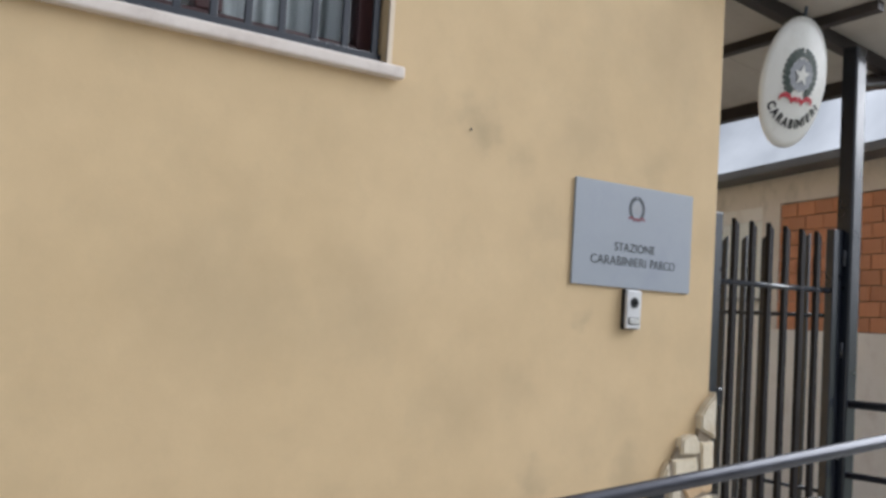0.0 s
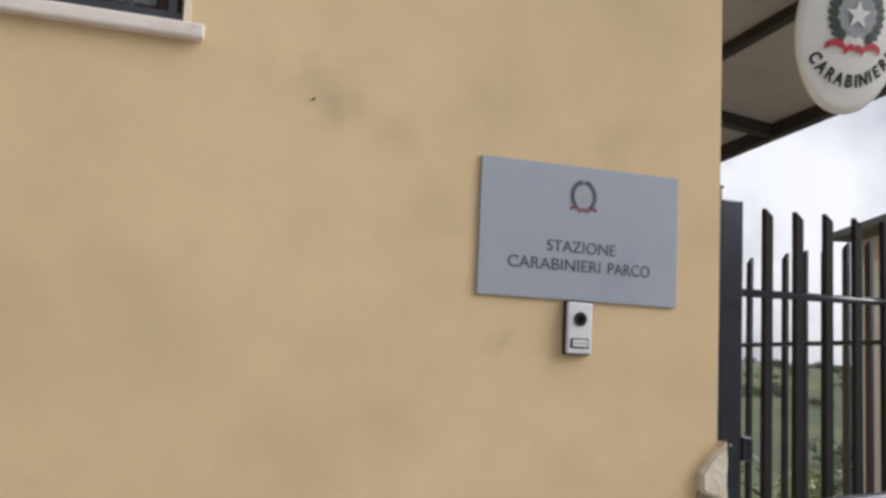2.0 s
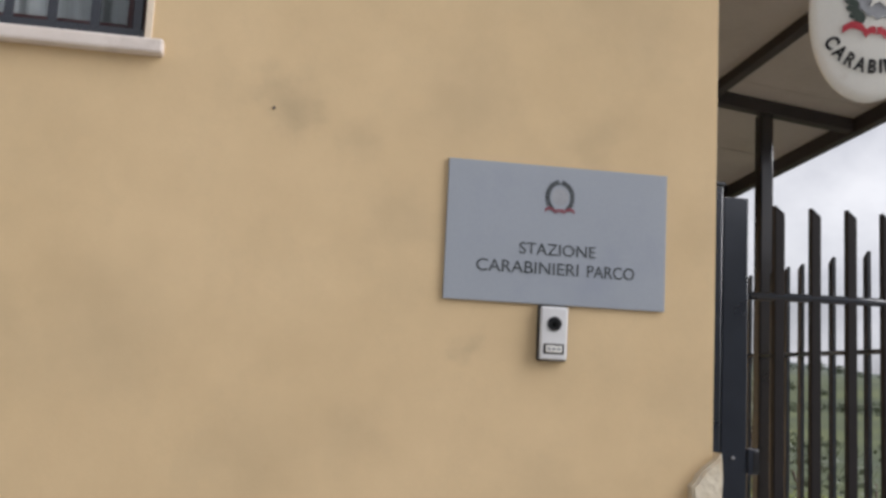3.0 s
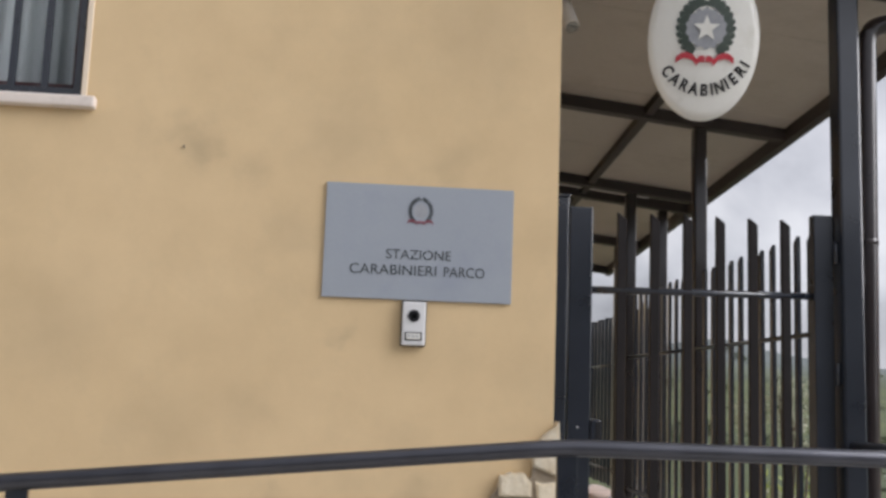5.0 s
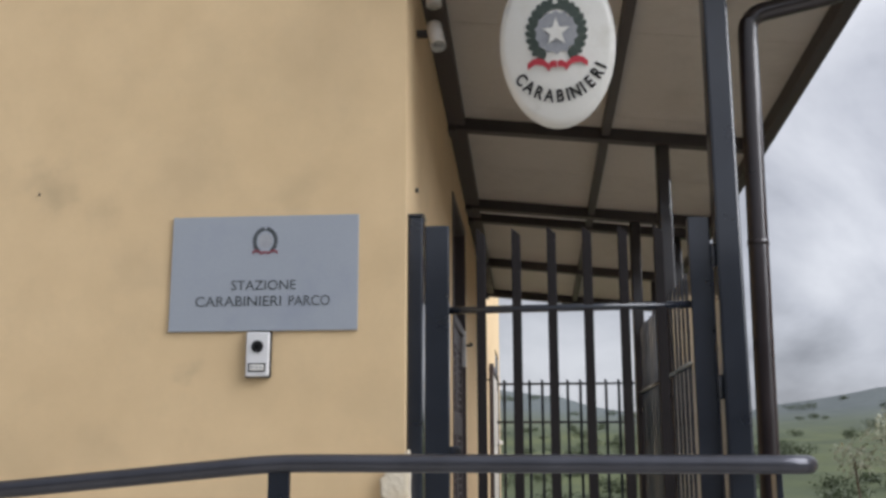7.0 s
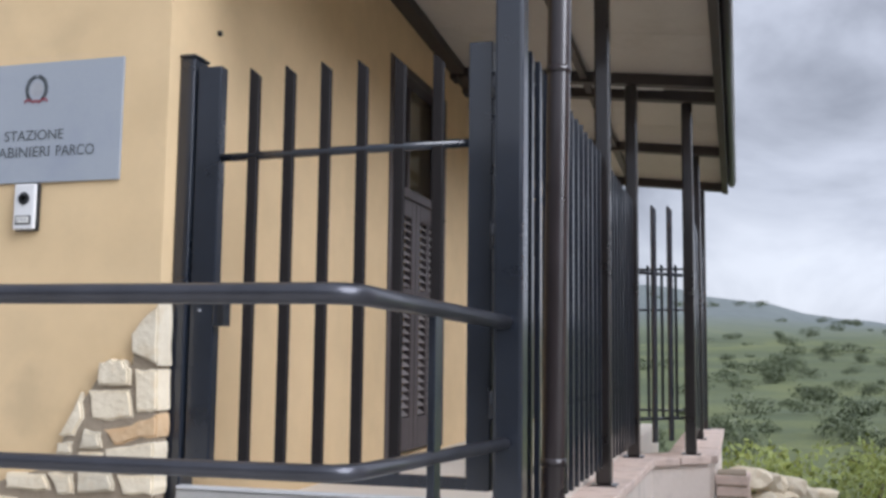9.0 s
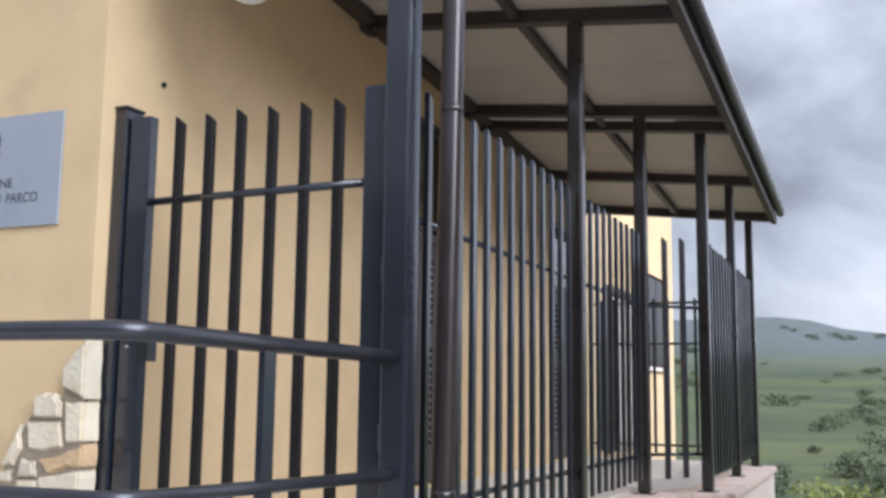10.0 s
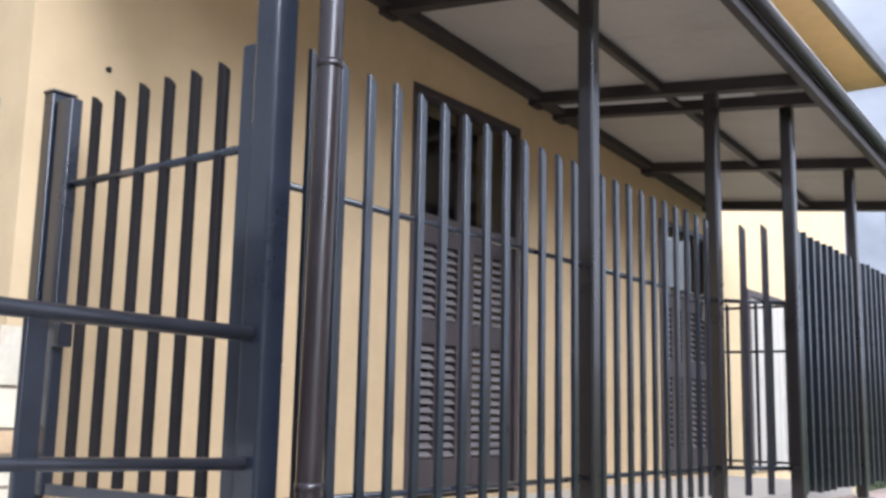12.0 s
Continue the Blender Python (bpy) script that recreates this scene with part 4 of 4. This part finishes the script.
def oval_sign():
    cx, cz, rx, rz, y = 4.422, 3.005, 0.230, 0.338, 3.28
    t = thing("oval_sign", (cx, y, cz), "convex white oval enamel sign with emblem and black lettering", "sign")
    bulge = 0.04

    def front(x, z):
        q = min(1.0, ((x - cx) / rx) ** 2 + ((z - cz) / rz) ** 2)
        return y - bulge * (1 - q)

    bm = bmesh.new()
    N, R = 48, 8
    rings = [[bm.verts.new((cx, y - bulge, cz))]]
    for i in range(1, R + 1):
        s = i / R
        rings.append([bm.verts.new((cx + rx * s * math.cos(2 * math.pi * k / N), y - bulge * (1 - s * s), cz + rz * s * math.sin(2 * math.pi * k / N))) for k in range(N)])
    for k in range(N):
        bm.faces.new((rings[0][0], rings[1][k], rings[1][(k + 1) % N]))
    for ra, rb in zip(rings[1:], rings[2:]):
        for k in range(N):
            bm.faces.new((ra[k], rb[k], rb[(k + 1) % N], ra[(k + 1) % N]))
    back = [bm.verts.new((v.co.x, y + 0.012, v.co.z)) for v in rings[-1]]
    for k in range(N):
        bm.faces.new((rings[-1][k], back[k], back[(k + 1) % N], rings[-1][(k + 1) % N]))
    bm.faces.new(back)
    bmesh.ops.recalc_face_normals(bm, faces=bm.faces)
    for f in bm.faces:
        f.smooth = len(f.verts) < 5 and abs(f.normal.y) > 0.3
    plate = part("plate", bm, M_WHITE, t, "convex white enamel plate")

    def wrap(ob, lift):
        base = Vector(t.location)
        for v in ob.data.vertices:
            w = v.co + base
            v.co.y += front(w.x, w.z) - y - lift
        return ob

    ez = cz + 0.042
    have = set(t.children)
    wreath(t, cx, ez, 0.106, y, M_LEAFINK, 1.25, True)
    for ob in set(t.children) - have:
        wrap(ob, 0.002)
    bm = bmesh.new()
    prism(bm, star_outline(cx, ez - 0.003, 0.088, 0.88, 14), y - 0.0005, y)
    bmesh.ops.triangulate(bm, faces=bm.faces)
    wrap(part("gear", bm, M_GEAR, t), 0.004)
    bm = bmesh.new()
    prism(bm, star_outline(cx, ez - 0.003, 0.057), y - 0.001, y)
    wrap(part("star", bm, M_WHITE, t, "white five-pointed star"), 0.0075)
    have = set(t.children)
    ribbon(t, cx, ez - 0.130, 0.25, 0.048, y, M_RED)
    for ob in set(t.children) - have:
        wrap(ob, 0.005)
    word = "CARABINIERI"
    widths = {"I": 0.5}
    total = sum(widths.get(ch, 1.0) for ch in word)
    w0, w1, at = 214.0, 335.0, 0.0
    for ch in word:
        cw = widths.get(ch, 1.0)
        ang = radians(w0 + (w1 - w0) * (at + cw / 2) / total)
        at += cw
        x, z = cx + 0.205 * math.cos(ang) * 0.95, cz + 0.213 * math.sin(ang)
        nx, nz = math.cos(ang) / 0.205, math.sin(ang) / 0.213
        turn = math.atan2(nx, -nz)
        bm = letters(ch, 0.066, 0.0008, 0.0022)
        moved(bm, Matrix.Translation((x, y, z)) @ Matrix.Rotation(-turn, 4, "Y") @ Matrix.Diagonal((0.82, 1, 1, 1)))
        wrap(part("letter", bm, M_BLACK, t), 0.003)
    part("hanger", one_box(cx - 0.012, cx + 0.012, y + 0.014, y + 0.020, cz + rz - 0.06, 3.40, 0.002), M_SLATE, t, "dark steel hanger strap")
    t.rotation_euler = (radians(12), 0, radians(-6))


oval_sign()


# ---- two small wall spotlights under the canopy ----
def spotlight(y, z, tilt):
    t = thing("spotlight", (WX, y, z), "small white cylindrical spotlight on the wall under the canopy", "lamp", "wall spotlights")
    part("bracket", one_box(WX, WX + 0.05, y - 0.015, y + 0.015, z + 0.01, z + 0.04, 0.003), M_BEAM, t)
    d = Vector((math.sin(tilt) * 0.4, -math.sin(tilt), -math.cos(tilt)))
    p0 = Vector((WX + 0.075, y, z + 0.06))
    part("housing", tube(bmesh.new(), [p0, p0 + d * 0.02, p0 + d * 0.14], 0.034, 16), M_LAMPW, t, "white cylinder housing")
    part("lens", tube(bmesh.new(), [p0 + d * 0.14, p0 + d * 0.146], 0.028, 16), M_GLASS, t)


spotlight(3.58, 3.40, 0.1)
spotlight(3.62, 3.19, 0.5)
hk = thing("wall_nail", (WX, 3.594, 2.498), "tiny dark nail head in the side wall", "nail")
part("head", tube(bmesh.new(), [(WX, 3.594, 2.498), (WX + 0.012, 3.594, 2.498)], 0.011, 8), M_BLACK, hk)
hk = thing("wall_nail", (2.342, WY, 2.427), "tiny dark nail head in the front wall", "nail")
part("head", tube(bmesh.new(), [(2.342, WY, 2.427), (2.342, WY - 0.006, 2.427)], 0.0045, 8), M_SHUTTER, hk)


# ---- stone cladding at the house corner ----
cl = thing("stone_cladding", (3.6, WY, 0.4), "rough cream stone cladding climbing the house corner", "cladding", kind="structure")


def stone(outline, wraps, material=M_STONE):
    """One flat irregular stone; wraps: it turns the corner."""
    bm = bmesh.new()
    o = []
    for (xa, za), (xb, zb) in zip(outline, outline[1:] + outline[:1]):
        for k in range(3):
            f = k / 3
            j = 0.004
            o.append((xa + (xb - xa) * f + random.uniform(-j, j), za + (zb - za) * f + random.uniform(-j, j)))
    prism(bm, o, WY - random.uniform(0.028, 0.042), WY + (0.055 if wraps else -0.001))
    fr = [e for e in bm.edges if all(v.co.y < WY - 0.02 for v in e.verts)]
    bmesh.ops.bevel(bm, geom=fr, offset=0.008, segments=2, affect="EDGES")
    part("stone", bm, material, cl)


RX = 3.842
for o, wraps, m in (
        ([(3.838, 1.42), (3.775, 1.36), (3.735, 1.31), (3.743, 1.25), (RX, 1.205)], True, M_STONE),
        ([(3.752, 1.19), (RX, 1.19), (RX, 1.053), (3.765, 1.04)], True, M_STONE),
        ([(3.614, 1.21), (3.658, 1.223), (3.702, 1.22), (3.732, 1.19), (3.734, 1.14), (3.608, 1.134)], False, M_STONE),
        ([(3.569, 1.117), (3.733, 1.124), (3.75, 1.03), (3.66, 1.012), (3.583, 1.018)], False, M_STONE),
        ([(3.542, 1.106), (3.553, 1.018), (3.514, 0.959), (3.455, 0.956)], False, M_STONE),
        ([(3.635, 0.985), (3.739, 0.997), (RX, 1.04), (RX, 0.962), (3.784, 0.957), (3.681, 0.927)], True, M_STONE_O),
        ([(3.563, 0.98), (3.621, 0.975), (3.632, 0.916), (3.541, 0.911)], False, M_STONE),
        ([(3.446, 0.929), (3.511, 0.936), (3.513, 0.894), (3.45, 0.889)], False, M_STONE),
        ([(3.650, 0.915), (3.776, 0.938), (RX, 0.948), (RX, 0.849), (3.658, 0.843)], True, M_STONE)):
    stone(o, wraps, m)
for o, wraps in (
        ([(3.54, 0.899), (3.636, 0.905), (3.646, 0.843), (3.534, 0.840)], False),
        ([(3.247, 0.817), (3.404, 0.822), (3.434, 0.766), (3.25, 0.763)], False),
        ([(3.422, 0.826), (3.517, 0.829), (3.53, 0.758), (3.467, 0.755)], False),
        ([(3.545, 0.83), (3.676, 0.834), (3.688, 0.778), (3.551, 0.766)], False),
        ([(3.700, 0.831), (RX, 0.838), (RX, 0.77), (3.723, 0.765)], True)):
    stone(o, wraps)
rs = random.Random(9)
z = 0.745
while z > 0.44:
    h = rs.uniform(0.08, 0.11)
    x = RX
    left = 3.22 - (0.80 - z) * 0.9
    first = True
    while x > left:
        w = rs.uniform(0.12, 0.22)
        stone([(x - w + 0.014, z - h + 0.012), (x, z - h + rs.uniform(0.005, 0.02)), (x, z - rs.uniform(0.005, 0.02)), (x - w + 0.012, z - rs.uniform(0.004, 0.03))], first, M_STONE)
        x -= w + 0.012
        first = False
    z -= h + 0.012
bm = bmesh.new()
prism(bm, [(2.75, 0.40), (RX - 0.012, 0.40), (RX - 0.012, 1.39), (3.80, 1.36), (3.745, 1.30), (3.735, 1.205), (3.63, 1.20), (3.56, 1.10), (3.48, 0.97), (3.44, 0.85), (3.25, 0.80), (3.10, 0.74)], WY - 0.02, WY - 0.002)
box(bm, WX + 0.002, RX - 0.008, WY - 0.001, WY + 0.05, 0.40, 1.38)
part("mortar_bed", bm, M_MORTAR, cl, "grey mortar between the stones")


# ---- brick building across the lane ----
def brick_building():
    ex, ey, ux, uy = 11.22, 10.87, -0.33, -0.944     # far corner, and the way along its face towards the lane's mouth
    t = thing("brick_house", (ex, ey, -2), "unfinished brick house with pale render and dark roof edge", "house")
    nx, ny = -uy, ux                                   # outward is -n
    top, low = 3.57, 3.25

    def slab(u0, u1, d0, d1, z0, z1, bev=0.0):
        bm = bmesh.new()
        vs = [bm.verts.new((ex + ux * u + nx * d, ey + uy * u + ny * d, z)) for u in (u0, u1) for d in (d0, d1) for z in (z0, z1)]
        for q in ((0, 1, 3, 2), (4, 6, 7, 5), (0, 4, 5, 1), (2, 3, 7, 6), (0, 2, 6, 4), (1, 5, 7, 3)):
            bm.faces.new([vs[i] for i in q])
        bmesh.ops.recalc_face_normals(bm, faces=bm.faces)
        return bm

    L = 8.5
    part("wall_core", slab(0.22, L, 0.02, 5.0, -4.0, top - 0.004), M_MORTAR, t)
    part("ring_beam", slab(0.20, L, -0.02, 0.02, low, top - 0.002), M_WHITEWASH, t, "pale concrete ring beam")
    part("plinth", slab(0.20, L, -0.03, 0.02, -4.0, 1.80), M_FACADE, t, "pale cement rendered lower wall")
    for u in (3.34, 7.2):
        part("column", slab(u, u + 0.35, -0.022, 0.02, 1.80, low), M_WHITEWASH, t, "grey concrete column")
    part("roof", slab(-0.05, L, -0.32, 5.2, top, top + 0.10), M_ROOFEDGE, t, "dark overhanging roof edge")
    part("gutter", slab(-0.05, L, -0.40, -0.32, top - 0.01, top + 0.08), M_ROOFEDGE, t)
    turn = math.atan2(uy, ux)
    me = mesh_of("brick", one_box(-0.1485, 0.1485, -0.02, 0.02, 0, 0.149, 0.003), M_BRICK)
    half = mesh_of("brick", one_box(-0.071, 0.071, -0.02, 0.02, 0, 0.149, 0.003), M_BRICK)
    rb = random.Random(5)

    def lay(mesh, u, z):
        d = rb.uniform(-0.005, 0.004)
        piece("brick", mesh, t, (ex + ux * u + nx * (0.004 + d), ey + uy * u + ny * (0.004 + d), z), turn)

    for row in range(9):
        z = 1.805 + row * 0.160
        u = 3.70
        if row % 2:
            lay(half, u + 0.075, z)
            u += 0.155
        while u + 0.30 < 7.2:
            lay(me, u + 0.153, z)
            u += 0.310
    part("lintel", slab(2.10, 3.34, -0.018, 0.02, 3.09, low), M_FACADE, t, "pale rendered lintel")
    part("bay_render", slab(0.20, 2.10, -0.018, 0.02, 1.80, low), M_FACADE, t, "pinkish rendered end bay")
    w = part("window", slab(2.10, 3.34, -0.012, 0.02, 1.80, 2.12), M_FACADE, t, "pale window with closed white shutters")
    part("window_sill", slab(2.14, 3.32, -0.07, 0.02, 2.121, 2.16), M_CONCRETE, w, "grey concrete sill")
    for u in (2.12, 2.725):
        f = part("window_shutter", slab(u, u + 0.595, -0.005, 0.015, 2.161, 3.085), M_WHITE, w, "white painted shutter")
        for za, zb in ((2.22, 2.58), (2.66, 3.02)):
            part("panel", slab(u + 0.09, u + 0.505, -0.012, -0.005, za, zb), M_WHITE, w)
    return t


brick_building()


# ---- shrubs ----
def foliage(bm, c, r, count, size, rnd, squash=0.7):
    for _ in range(count):
        while True:
            q = Vector((rnd.uniform(-1, 1), rnd.uniform(-1, 1), rnd.uniform(-1, 1)))
            if 0.15 < q.length < 1:
                break
        q = q * (0.75 + 0.35 * noise.noise(q * 2 + Vector(c)))
        p0 = Vector(c) + Vector((q.x * r, q.y * r, q.z * r * squash))
        u = Vector((rnd.gauss(0, 1), rnd.gauss(0, 1), rnd.gauss(0, 1))).normalized()
        v = u.orthogonal().normalized()
        s = size * rnd.uniform(0.6, 1.3)
        bm.faces.new([bm.verts.new(p0 + u * s), bm.verts.new(p0 + v * s * 0.45), bm.verts.new(p0 - u * s), bm.verts.new(p0 - v * s * 0.45)])


def shrub(x, y, r, h, material, label, seed, leaf=0.05, count=1500):
    rnd = random.Random(seed)
    z = land_z(x, y)
    t = thing("shrub", (x, y, z), label, "shrub", "shrubs beyond the porch")
    bm = bmesh.new()
    tips = []
    for k in range(9):
        w, lean = rnd.uniform(0, 6.28), rnd.uniform(0.1, 0.75)
        tip = Vector((x + math.cos(w) * r * lean, y + math.sin(w) * r * lean, z + h * rnd.uniform(0.55, 1.0)))
        tips.append(tip)
        tube(bm, [(x, y, z - 0.1), Vector((x, y, z)).lerp(tip, 0.5) + Vector((rnd.uniform(-0.1, 0.1), rnd.uniform(-0.1, 0.1), 0.1)), tip], 0.012 + 0.006 * r, 5)
    part("stems", bm, M_TWIG, t)
    bm = bmesh.new()
    for tip in tips:
        foliage(bm, tip, r * 0.5, count // 9, leaf, rnd, 0.85)
        foliage(bm, tip.lerp(Vector((x, y, z)), 0.4), r * 0.45, count // 14, leaf, rnd, 0.85)
    part("crown", bm, material, t)
    return t


rs = random.Random(21)
YL, WL, GL = "bright yellow-green leafy shrub on the slope", "pale blossoming shrub on the slope below the fence", "dark green leafy shrub on the slope"
shrub(8.85, 13.3, 0.75, 4.75, M_LEAF_W, "tall pale blossoming shrub on the slope below the fence", 1, 0.04, 2200)
shrub(8.9, 14.5, 1.2, 2.6, M_LEAF_W, WL, 2, 0.04, 1500)
for k in range(12):
    az, d = radians(-4.5 + 2.0 * k + rs.uniform(-0.7, 0.7)), rs.uniform(12.5, 16)
    shrub(6 + d * math.sin(az), d * math.cos(az), rs.uniform(1.0, 1.5), rs.uniform(2.4, 3.0), M_LEAF_Y, YL, 30 + k, 0.045, 4200)
for k in range(7):
    az, d = radians(24 + 4.2 * k), rs.uniform(14, 24)
    shrub(4 + d * math.sin(az), d * math.cos(az), rs.uniform(1.2, 2.0), rs.uniform(2.4, 3.8), M_LEAF_D if k % 2 else M_LEAF_Y, GL if k % 2 else YL, 60 + k, 0.08, 1500)

verts, faces = [], []
for k in range(520):
    az = radians(rs.uniform(-16, 50))
    d = 60 * (800 / 60) ** rs.random()
    x, y = 6 + d * math.sin(az), d * math.cos(az)
    if noise.noise(Vector((x / 45, y / 45, 9))) < -0.10 and d < 500:
        continue
    r = rs.uniform(0.6, 2.0) * (1 + d / 260)
    zc = land_z(x, y) + r * 0.25
    lobes = [(rs.uniform(-0.6, 0.6) * r, rs.uniform(-0.6, 0.6) * r, rs.uniform(-0.1, 0.25) * r, rs.uniform(0.4, 0.75) * r) for _ in range(5)]
    for _ in range(430):
        lx, ly, lz, lr = lobes[rs.randrange(5)]
        u = Vector((rs.gauss(0, 1), rs.gauss(0, 1), rs.gauss(0, 1))).normalized()
        p0 = Vector((x + lx, y + ly, zc + lz)) + Vector((u.x * lr, u.y * lr, u.z * lr * 0.55)) * rs.uniform(0.75, 1.05)
        v = (u.orthogonal() + u * rs.uniform(-0.6, 0.6)).normalized()
        w = u.cross(v)
        sz = (0.062 * r + 0.02) * rs.uniform(0.6, 1.3)
        i = len(verts)
        verts += [p0 + v * sz, p0 + w * sz * 0.8, p0 - v * sz * 0.7 - w * sz * 0.6]
        faces.append((i, i + 1, i + 2))
me = bpy.data.meshes.new("scrub")
me.from_pydata([tuple(q) for q in verts], [], faces)
me.materials.append(M_LEAF_D)
tagged(new("scrub", me), "dark green scrub dotted over the hillside", "bushes", kind="stuff")
